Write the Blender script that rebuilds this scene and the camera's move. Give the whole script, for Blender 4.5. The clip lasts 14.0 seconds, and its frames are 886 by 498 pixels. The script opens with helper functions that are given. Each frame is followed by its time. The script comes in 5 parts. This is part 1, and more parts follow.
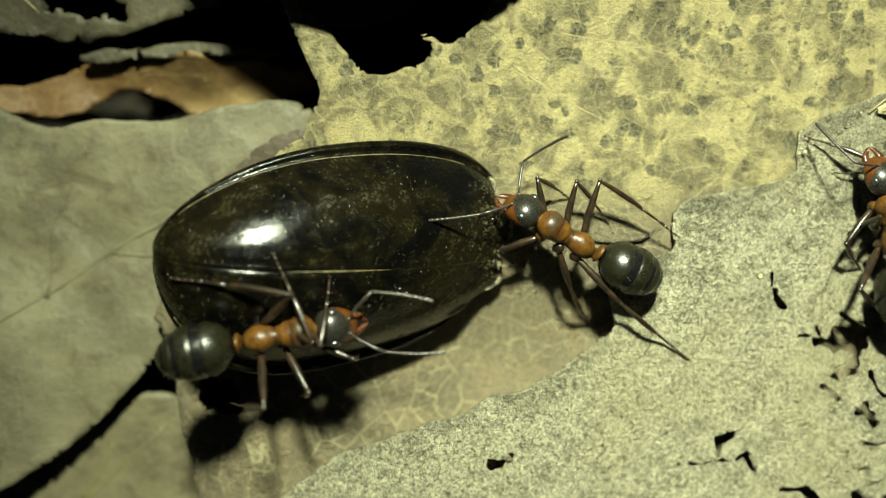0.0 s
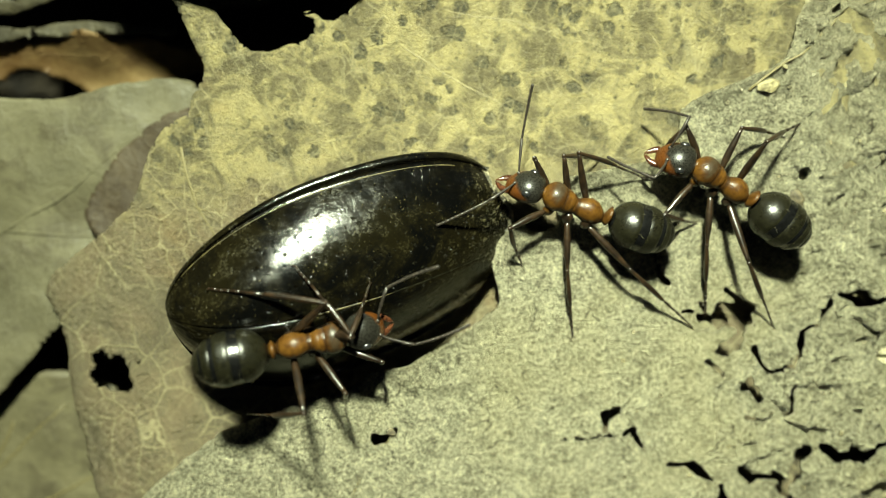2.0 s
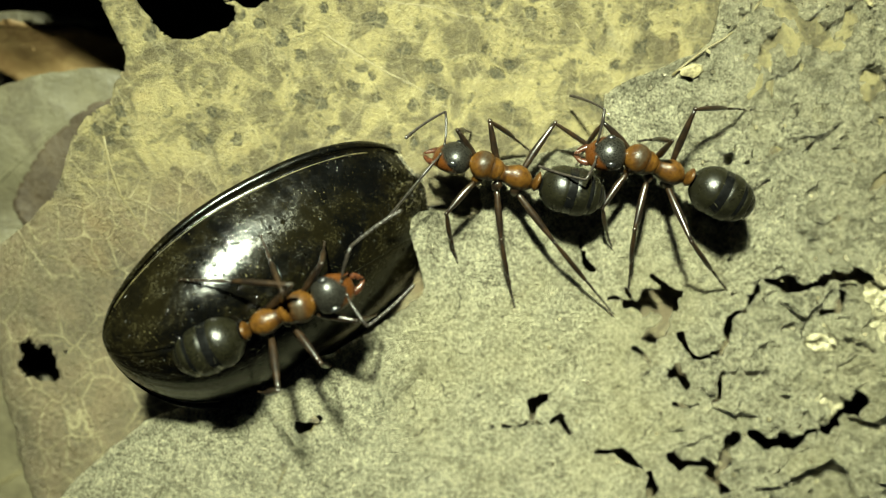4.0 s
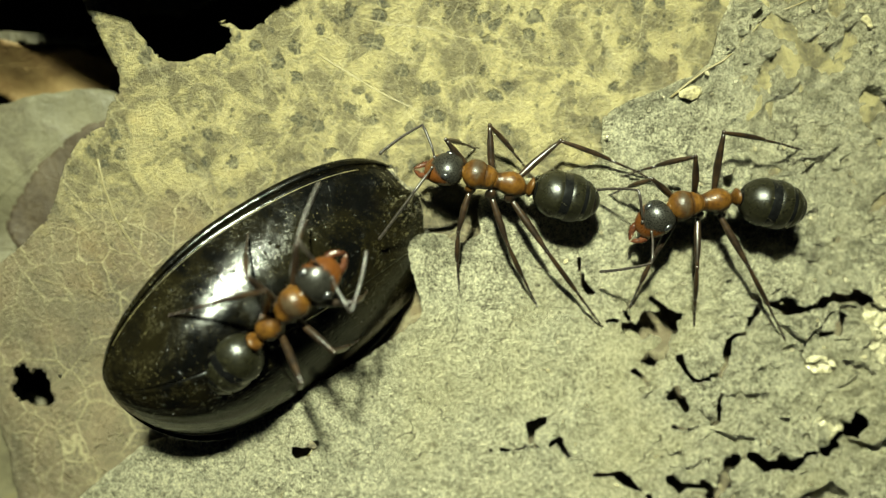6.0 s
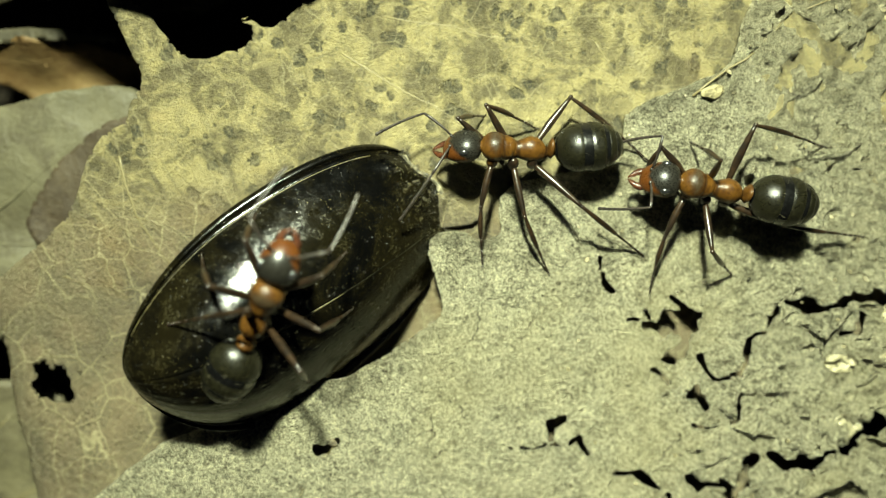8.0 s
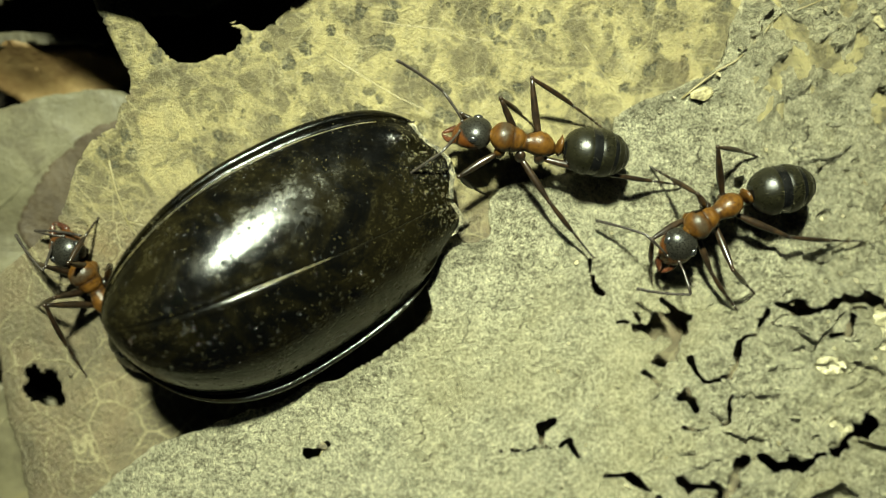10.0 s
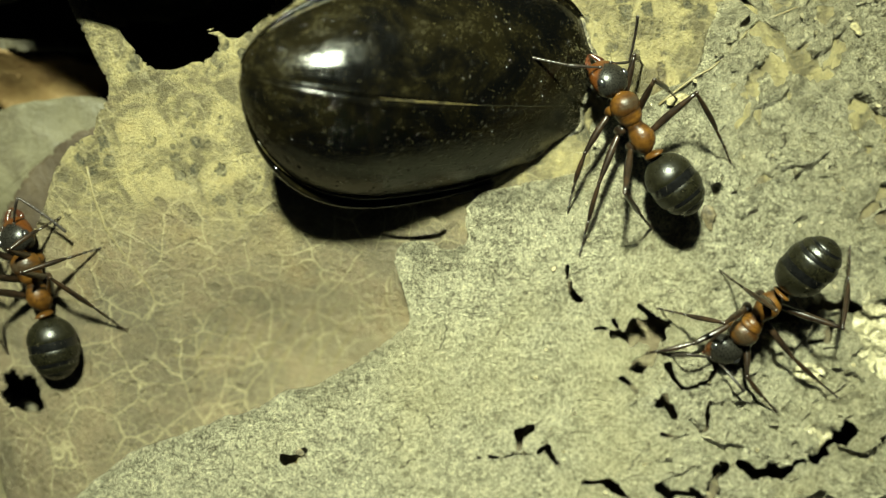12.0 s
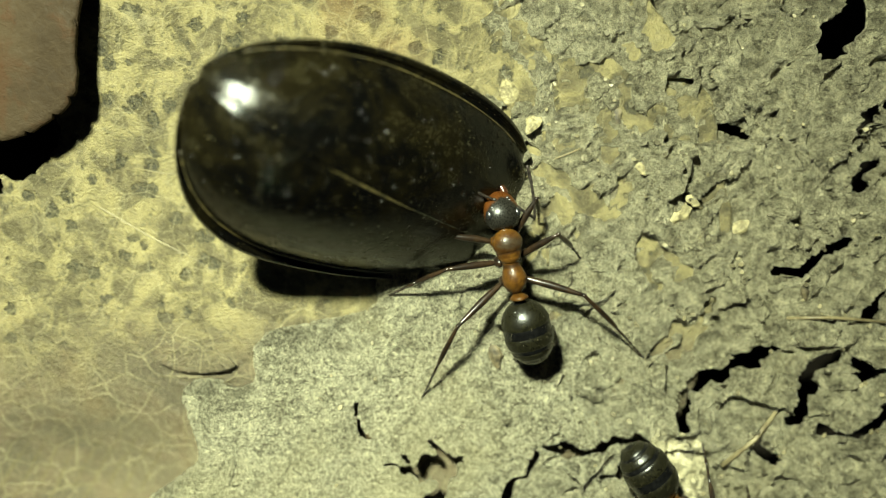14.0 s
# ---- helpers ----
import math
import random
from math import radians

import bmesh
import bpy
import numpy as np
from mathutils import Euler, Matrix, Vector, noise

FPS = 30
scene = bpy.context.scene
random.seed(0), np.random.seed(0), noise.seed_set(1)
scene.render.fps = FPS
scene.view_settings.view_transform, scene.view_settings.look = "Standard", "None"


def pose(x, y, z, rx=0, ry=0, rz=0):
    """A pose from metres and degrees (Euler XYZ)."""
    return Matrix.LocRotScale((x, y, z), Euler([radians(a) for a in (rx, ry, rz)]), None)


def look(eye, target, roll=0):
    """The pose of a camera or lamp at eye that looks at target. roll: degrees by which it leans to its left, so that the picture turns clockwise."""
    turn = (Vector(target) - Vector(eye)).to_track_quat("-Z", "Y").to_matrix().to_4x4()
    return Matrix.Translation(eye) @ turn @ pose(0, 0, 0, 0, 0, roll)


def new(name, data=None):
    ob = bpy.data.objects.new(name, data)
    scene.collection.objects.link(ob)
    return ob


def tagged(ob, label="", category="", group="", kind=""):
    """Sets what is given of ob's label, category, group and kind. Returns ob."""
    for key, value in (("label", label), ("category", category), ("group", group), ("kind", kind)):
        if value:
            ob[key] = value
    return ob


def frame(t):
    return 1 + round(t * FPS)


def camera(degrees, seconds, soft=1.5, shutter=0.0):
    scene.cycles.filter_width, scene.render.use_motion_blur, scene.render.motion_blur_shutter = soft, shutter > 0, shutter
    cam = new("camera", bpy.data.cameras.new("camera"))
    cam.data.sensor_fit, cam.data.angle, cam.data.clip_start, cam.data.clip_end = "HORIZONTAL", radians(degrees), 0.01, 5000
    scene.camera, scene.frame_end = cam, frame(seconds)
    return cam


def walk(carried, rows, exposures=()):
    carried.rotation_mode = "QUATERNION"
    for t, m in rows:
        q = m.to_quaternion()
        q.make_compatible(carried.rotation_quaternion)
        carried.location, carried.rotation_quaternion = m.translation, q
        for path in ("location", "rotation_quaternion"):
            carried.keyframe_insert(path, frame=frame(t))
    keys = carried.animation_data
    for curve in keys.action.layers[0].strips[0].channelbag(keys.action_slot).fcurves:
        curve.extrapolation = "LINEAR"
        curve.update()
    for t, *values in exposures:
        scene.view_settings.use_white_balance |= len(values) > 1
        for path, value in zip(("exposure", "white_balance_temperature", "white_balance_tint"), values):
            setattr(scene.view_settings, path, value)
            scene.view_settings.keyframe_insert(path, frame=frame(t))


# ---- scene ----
MM = 0.001  # lengths below are written in millimetres
cam = camera(60, 14.0, soft=1.1)
cam.data.dof.use_dof = True
cam.data.dof.focus_distance = 25.0 * MM
cam.data.dof.aperture_fstop = 32.0
PATH = [
    (0, -6.16, 4.94, 26.82, -6.51, -1.76, 0.56),
    (0.5, -5.33, 5.51, 26.81, -6.68, -1.82, 0.6),
    (1, -4.02, 5.22, 26.99, -6.59, -1.68, 0.46),
    (1.5, -3.37, 4.85, 27.05, -6.67, -1.9, 0.46),
    (2, -2.25, 4.17, 27.21, -6.52, -2.03, 0.56),
    (2.5, -0.35, 3.84, 27.29, -6.66, -1.91, 0.36),
    (3, -0.21, 3.93, 27.28, -6.61, -1.94, 0.33),
    (3.2, 0.1, 3.8, 27.3, -6.65, -1.87, 0.24),
    (5.3, 0.94, 3.84, 27.14, -6.62, -2.31, 0.28),
    (5.5, 1.42, 4.32, 27.09, -6.84, -2.41, 0.32),
    (6, 0.46, 4.61, 27, -6.69, -2.2, 0.16),
    (6.5, 0.62, 4.86, 26.97, -6.76, -2.23, 0.26),
    (7, -0.23, 4.85, 26.95, -6.83, -2.04, 0.24),
    (7.5, -0.36, 4.54, 27, -6.78, -1.92, 0.24),
    (8, -0.27, 4.63, 26.97, -6.89, -2.17, 0.34),
    (8.2, 0.1, 4.59, 26.97, -6.85, -2.23, 0.3),
    (10.3, 0.2, 4.82, 26.97, -7, -2, 0.16),
    (10.5, 0.61, 4.83, 26.97, -7.01, -1.99, 0.16),
    (11, -0.3, 4.54, 27.03, -7.35, -2.52, 0.18),
    (11.5, 0.3, 4.5, 27.06, -7.4, -1.94, 0.07),
    (12, 1.05, 4.88, 27.01, -6.7, -1.85, 0.16),
    (12.5, 2.13, 5.45, 27.01, -6.01, -1.74, 0.27),
    (13, 5.86, 7.41, 26.89, -5.76, -1.48, 0.37),
    (13.5, 7.68, 8.73, 26.75, -5.99, -1.56, 0.33),
    (14, 8.82, 10.01, 26.64, -7.31, -1.19, 0.06),
]
walk(cam, [(t, pose(x * MM, y * MM, z * MM, rx, ry, rz)) for t, x, y, z, rx, ry, rz in PATH])

# ---- night sky and the hand torch above the leaves ----
world = bpy.data.worlds.new("night")
scene.world = world
world.use_nodes = True
world.node_tree.nodes["Background"].inputs[0].default_value = (0.55, 0.7, 1.0, 1)
world.node_tree.nodes["Background"].inputs[1].default_value = 0.008


def torch(name, x, y, z, aim, watts, size, spread, colour=(0.90, 1.0, 0.71)):
    data = bpy.data.lights.new(name, "AREA")
    data.shape, data.size, data.energy, data.color = "DISK", size * MM, watts, colour
    data.spread = math.radians(spread)
    lamp = new(name, data)
    lamp.matrix_world = look((x * MM, y * MM, z * MM), tuple(a * MM for a in aim))
    return lamp


torch("torch", -5, 36, 47, (6, -10, 0), 0.0505, 5.0, 86)
scene.view_settings.exposure = 0.0


# ---- small numeric tools ----
def lattice(seed):
    return np.random.RandomState(seed).rand(256, 256)


def wave(x, y, size, seed):
    """Smooth random field between -1 and 1, with bumps of about that size."""
    grid = lattice(seed)
    u, v = np.asarray(x) / size + 57.3, np.asarray(y) / size + 31.7
    i, j = np.floor(u).astype(int), np.floor(v).astype(int)
    a, b = u - i, v - j
    a, b = a * a * (3 - 2 * a), b * b * (3 - 2 * b)
    g = lambda p, q: grid[p % 256, q % 256]
    top = g(i, j) * (1 - a) + g(i + 1, j) * a
    low = g(i, j + 1) * (1 - a) + g(i + 1, j + 1) * a
    return 2 * (top * (1 - b) + low * b) - 1


def fractal(x, y, size, seed, octaves=4):
    return sum(wave(x, y, size / 2 ** k, seed + k) / 2 ** k for k in range(octaves))


def ease(v):
    v = np.clip(v, 0, 1)
    return v * v * (3 - 2 * v)


def line_distance(x, y, points, closed=False):
    """Distance to a polyline."""
    best = np.full(np.shape(x), 1e9)
    ends = points[1:] + points[:1] if closed else points[1:]
    for (ax, ay), (bx, by) in zip(points, ends):
        dx, dy = bx - ax, by - ay
        s = np.clip(((x - ax) * dx + (y - ay) * dy) / (dx * dx + dy * dy + 1e-12), 0, 1)
        best = np.minimum(best, np.hypot(x - ax - s * dx, y - ay - s * dy))
    return best


def inside(x, y, points):
    hit = np.zeros(np.shape(x), bool)
    for (ax, ay), (bx, by) in zip(points, points[1:] + points[:1]):
        if ay != by:
            hit ^= ((ay > y) != (by > y)) & (x < (bx - ax) * (y - ay) / (by - ay) + ax)
    return hit


def rounded(points, turns=2):
    """Corner cutting, so that an outline is soft."""
    for _ in range(turns):
        points = [p for (a, b), (c, d) in zip(points, points[1:] + points[:1])
                  for p in ((0.78 * a + 0.22 * c, 0.78 * b + 0.22 * d), (0.22 * a + 0.78 * c, 0.22 * b + 0.78 * d))]
    return points


# ---- mesh tools: a shape is (vertices in mm, faces) ----
def joined(*shapes):
    verts, faces, base = [], [], 0
    for v, f in shapes:
        verts.extend(tuple(p) for p in v)
        faces.extend(tuple(i + base for i in q) for q in f)
        base += len(v)
    return verts, faces


def mesh_of(name, shape, material, smooth=True):
    verts, faces = shape
    data = bpy.data.meshes.new(name)
    data.from_pydata((np.asarray(verts, float) * MM).tolist(), [], [tuple(int(i) for i in q) for q in faces])
    data.polygons.foreach_set("use_smooth", [smooth] * len(data.polygons))
    data.materials.append(material)
    data.update()
    return data


def part(name, shape, material, parent=None, label="", m=None):
    ob = new(name, mesh_of(name, shape, material))
    if parent:
        ob.parent = parent
    if m is not None:
        ob.matrix_basis = m
    return tagged(ob, label)


def thing(name, label, category, kind="", group="", m=None):
    ob = new(name)
    ob.empty_display_size = 0.001
    if m is not None:
        ob.matrix_basis = m
    return tagged(ob, label, category, group, kind)


def rings(stations, sides=20, caps=True):
    """A body along x from stations (x, half width, half height, centre z[, centre y])."""
    verts, faces = [], []
    for s in stations:
        x, w, h, c = s[:4]
        y0 = s[4] if len(s) > 4 else 0
        for k in range(sides):
            a = 2 * math.pi * k / sides
            verts.append((x, y0 + w * math.cos(a), c + h * math.sin(a)))
    for i in range(len(stations) - 1):
        for k in range(sides):
            a, b = i * sides + k, i * sides + (k + 1) % sides
            faces.append((a, a + sides, b + sides, b) if stations[0][0] < stations[-1][0] else (a, b, b + sides, a + sides))
    if caps:
        first, last = tuple(range(sides)), tuple(range(len(verts) - sides, len(verts)))
        flip = stations[0][0] < stations[-1][0]
        faces += [first if flip else first[::-1], last[::-1] if flip else last]
    return verts, faces


def egg(x, y, z, a, b, c, sides=14, steps=8):
    st = []
    for i in range(steps + 1):
        t = math.pi * (0.04 + 0.92 * i / steps)
        st.append((x - a * math.cos(t), b * math.sin(t), c * math.sin(t), z, y))
    return rings(st, sides)


def tube(points, radii, sides=8):
    """A round rod through points."""
    pts = [Vector(p) for p in points]
    verts, faces = [], []
    side = None
    for i, p in enumerate(pts):
        d = (pts[min(i + 1, len(pts) - 1)] - pts[max(i - 1, 0)]).normalized()
        if side is None:
            side = d.orthogonal().normalized()
        side = (side - d * side.dot(d)).normalized()
        up = d.cross(side)
        for k in range(sides):
            a = 2 * math.pi * k / sides
            verts.append(tuple(p + (side * math.cos(a) + up * math.sin(a)) * radii[i]))
    for i in range(len(pts) - 1):
        for k in range(sides):
            a, b = i * sides + k, i * sides + (k + 1) % sides
            faces.append((a, b, b + sides, a + sides))
    faces += [tuple(range(sides))[::-1], tuple(range(len(verts) - sides, len(verts)))]
    return verts, faces


def sheet(outline, height, step, thick=0.14, cracks=(), ragged=0.12, seed=3):
    """A thin leaf blade: a fine grid cut to its outline and its cracks, with thickness. height(x, y, inset, gap) gives its upper side."""
    xs, ys = [p[0] for p in outline], [p[1] for p in outline]
    gx = np.arange(min(xs) - step, max(xs) + 2 * step, step)
    gy = np.arange(min(ys) - step, max(ys) + 2 * step, step)
    x, y = np.meshgrid(gx, gy)
    far = line_distance(x, y, outline, True) * np.where(inside(x, y, outline), -1, 1)
    far = far + ragged * fractal(x, y, 1.1, seed, 3)
    gap = np.full(x.shape, 9.0)
    for points, width in cracks:
        px = [p[0] for p in points]
        py = [p[1] for p in points]
        near = (x > min(px) - 2.2) & (x < max(px) + 2.2) & (y > min(py) - 2.2) & (y < max(py) + 2.2)
        if near.any():
            wx = x[near] + 0.07 * fractal(x[near], y[near], 0.45, seed + 20, 3)
            wy = y[near] + 0.07 * fractal(x[near], y[near], 0.45, seed + 30, 3)
            w = 0.5 * width * (1 + 0.75 * fractal(x[near], y[near], 0.7, seed + 9, 2))
            w = w * 1.4
            gap[near] = np.minimum(gap[near], line_distance(wx, wy, points) - w)
    s = np.maximum(far, -gap)
    sy, sx = np.gradient(s, step)
    size = np.maximum(np.hypot(sx, sy), 0.3)
    edge = np.abs(s) < 0.75 * step
    x = np.where(edge, x - s * sx / size ** 2, x)
    y = np.where(edge, y - s * sy / size ** 2, y)
    z = height(x, y, -far, gap)
    keep = s < 0.5 * step
    cell = keep[:-1, :-1] & keep[1:, :-1] & keep[:-1, 1:] & keep[1:, 1:]
    rows, cols = x.shape
    index = np.arange(rows * cols).reshape(rows, cols)
    quad = np.stack([index[:-1, :-1], index[:-1, 1:], index[1:, 1:], index[1:, :-1]], -1)[cell]
    used = np.unique(quad)
    back = np.full(rows * cols, -1)
    back[used] = np.arange(len(used))
    quad = back[quad]
    top = np.stack([x.ravel()[used], y.ravel()[used], z.ravel()[used]], 1)
    low = top - [0, 0, thick]
    n = len(top)
    e = np.concatenate([quad[:, [0, 1]], quad[:, [1, 2]], quad[:, [2, 3]], quad[:, [3, 0]]])
    key = e[:, 0] * (n + 1) + e[:, 1]
    lone = ~np.isin(key, e[:, 1] * (n + 1) + e[:, 0])
    rim = e[lone]
    wall = np.stack([rim[:, 1], rim[:, 0], rim[:, 0] + n, rim[:, 1] + n], 1)
    return np.concatenate([top, low]), np.concatenate([quad, quad[:, ::-1] + n, wall])


# ---- materials ----
class Nodes:
    """Short hand for a node material with coordinates in millimetres."""

    def __init__(self, name):
        self.mat = bpy.data.materials.new(name)
        self.mat.use_nodes = True
        self.tree = self.mat.node_tree
        self.out = self.tree.nodes["Principled BSDF"]
        coord = self.tree.nodes.new("ShaderNodeTexCoord")
        scale = self.tree.nodes.new("ShaderNodeVectorMath")
        scale.operation = "SCALE"
        scale.inputs["Scale"].default_value = 1000
        self.link(coord.outputs["Object"], scale.inputs[0])
        self.mm = scale.outputs[0]

    def link(self, a, b):
        self.tree.links.new(a, b)

    def put(self, socket, value):
        if isinstance(value, bpy.types.NodeSocket):
            self.link(value, socket)
        elif isinstance(value, tuple) and len(value) == 3 and socket.type == "RGBA":
            socket.default_value = (*value, 1)
        else:
            socket.default_value = value

    def noise(self, size, detail=5, rough=0.6, warp=0.0, vector=None):
        n = self.tree.nodes.new("ShaderNodeTexNoise")
        self.link(vector or self.mm, n.inputs["Vector"])
        n.inputs["Scale"].default_value, n.inputs["Detail"].default_value = 1 / size, detail
        n.inputs["Roughness"].default_value, n.inputs["Distortion"].default_value = rough, warp
        return n.outputs["Fac"]

    def cells(self, size, feature="F1", out="Distance", vector=None, random=1.0):
        n = self.tree.nodes.new("ShaderNodeTexVoronoi")
        n.feature = feature
        self.link(vector or self.mm, n.inputs["Vector"])
        n.inputs["Scale"].default_value, n.inputs["Randomness"].default_value = 1 / size, random
        return n.outputs[out]

    def math(self, op, a, b=0.0, clamp=False):
        n = self.tree.nodes.new("ShaderNodeMath")
        n.operation, n.use_clamp = op, clamp
        self.put(n.inputs[0], a), self.put(n.inputs[1], b)
        return n.outputs[0]

    def step(self, v, lo, hi, a=0.0, b=1.0):
        n = self.tree.nodes.new("ShaderNodeMapRange")
        n.interpolation_type = "SMOOTHSTEP"
        self.put(n.inputs[0], v)
        for i, k in zip((1, 2, 3, 4), (lo, hi, a, b)):
            n.inputs[i].default_value = k
        return n.outputs[0]

    def mix(self, f, a, b, how="MIX"):
        n = self.tree.nodes.new("ShaderNodeMix")
        n.data_type, n.blend_type = "RGBA", how
        self.put(n.inputs["Factor"], f), self.put(n.inputs["A"], a), self.put(n.inputs["B"], b)
        return n.outputs["Result"]

    def axis(self, k):
        n = self.tree.nodes.new("ShaderNodeSeparateXYZ")
        self.link(self.mm, n.inputs[0])
        return n.outputs[k]

    def warped(self, size, by):
        n = self.tree.nodes.new("ShaderNodeTexNoise")
        self.link(self.mm, n.inputs["Vector"])
        n.inputs["Scale"].default_value = 1 / size
        a = self.tree.nodes.new("ShaderNodeVectorMath")
        a.operation = "MULTIPLY_ADD"
        self.link(n.outputs["Color"], a.inputs[0])
        a.inputs[1].default_value = (by, by, by)
        self.link(self.mm, a.inputs[2])
        return a.outputs[0]

    def bump(self, height, depth, strength=1.0):
        n = self.tree.nodes.new("ShaderNodeBump")
        n.inputs["Distance"].default_value, n.inputs["Strength"].default_value = depth * MM, strength
        self.link(height, n.inputs["Height"])
        self.link(n.outputs[0], self.out.inputs["Normal"])

    def done(self, colour, rough, metal=0.0, **more):
        self.put(self.out.inputs["Base Color"], colour)
        self.put(self.out.inputs["Roughness"], rough)
        self.put(self.out.inputs["Metallic"], metal)
        for k, v in more.items():
            self.put(self.out.inputs[k.replace("_", " ")], v)
        return self.mat


def yellow_leaf_material():
    n = Nodes("yellow_spotted_leaf")
    big, mid, fine, grain = n.noise(6, 4), n.noise(1.5, 5, 0.6, 0.4), n.noise(0.2, 5, 0.7), n.noise(0.07, 3, 0.7)
    net = n.cells(0.36, "DISTANCE_TO_EDGE", vector=n.warped(0.6, 0.2))
    wide = n.cells(1.25, "DISTANCE_TO_EDGE", vector=n.warped(1.0, 0.45))
    # smooth pinkish tan ground
    base = n.mix(n.step(big, 0.35, 0.65), (0.078, 0.063, 0.038), (0.135, 0.110, 0.063))
    base = n.mix(n.step(mid, 0.44, 0.66, 0, 0.7), base, (0.135, 0.100, 0.058))
    # the part with cream ground and olive rot spots
    area = n.math("ADD", n.math("MULTIPLY", n.axis(1), 0.115), n.math("MULTIPLY", big, 0.9))
    area = n.step(area, 0.62, 1.05)
    cream = n.mix(n.step(n.noise(1.3, 5, 0.65, 0.8), 0.40, 0.60), (0.070, 0.058, 0.028), (0.235, 0.197, 0.090))
    cream = n.mix(n.step(n.noise(0.5, 4, 0.7), 0.48, 0.62, 0, 0.6), cream, (0.15, 0.125, 0.062))
    jitter = n.math("MULTIPLY", n.math("SUBTRACT", n.noise(0.32, 5, 0.7), 0.5), 0.7)
    spot = n.math("ADD", n.cells(0.78, vector=n.warped(0.5, 0.35)), jitter)
    some = n.step(n.noise(2.4, 3, 0.6), 0.40, 0.50)
    dark = n.math("MULTIPLY", n.step(spot, 0.27, 0.37, 1, 0), some)
    small = n.math("ADD", n.cells(0.42, vector=n.warped(0.4, 0.2)), jitter)
    dark = n.math("MAXIMUM", dark, n.math("MULTIPLY", n.step(small, 0.16, 0.26, 0.8, 0), n.step(n.noise(1.7, 3), 0.50, 0.58)))
    speckle = n.mix(n.step(n.noise(0.13, 4, 0.75), 0.42, 0.58), (0.018, 0.017, 0.010), (0.070, 0.062, 0.033))
    cream = n.mix(n.math("MULTIPLY", dark, 0.95), cream, speckle)
    base = n.mix(area, base, cream)
    rust = n.step(n.noise(4.5, 3, 0.5, 0.5), 0.58, 0.74)
    base = n.mix(n.math("MULTIPLY", rust, 0.5), base, (0.19, 0.115, 0.042))
    veins = n.math("MAXIMUM", n.step(net, 0.008, 0.05, 0.6, 0), n.step(wide, 0.008, 0.026, 1.0, 0))
    veins = n.math("MULTIPLY", n.math("MULTIPLY", veins, n.step(area, 0.0, 1.0, 1.0, 0.45)), n.step(n.noise(2.2, 3), 0.36, 0.56, 0.25, 1.0))
    base = n.mix(n.math("MULTIPLY", veins, 0.75), base, (0.30, 0.262, 0.15))
    base = n.mix(n.math("MULTIPLY", n.step(fine, 0.54, 0.70), 0.7), base, (0.085, 0.072, 0.04))
    base = n.mix(n.step(grain, 0.56, 0.72, 0, 0.6), base, (0.07, 0.06, 0.034))
    base = n.mix(n.step(grain, 0.42, 0.30, 0, 0.4), base, (0.34, 0.30, 0.17))
    h = n.math("ADD", n.math("MULTIPLY", veins, 0.22), n.math("ADD", n.math("MULTIPLY", fine, 1.3), n.math("ADD", n.math("MULTIPLY", mid, 1.0), n.math("MULTIPLY", grain, 1.2))))
    n.bump(n.math("SUBTRACT", h, n.math("MULTIPLY", dark, 0.5)), 0.085)
    return n.done(base, n.step(grain, 0.35, 0.65, 0.36, 0.60))


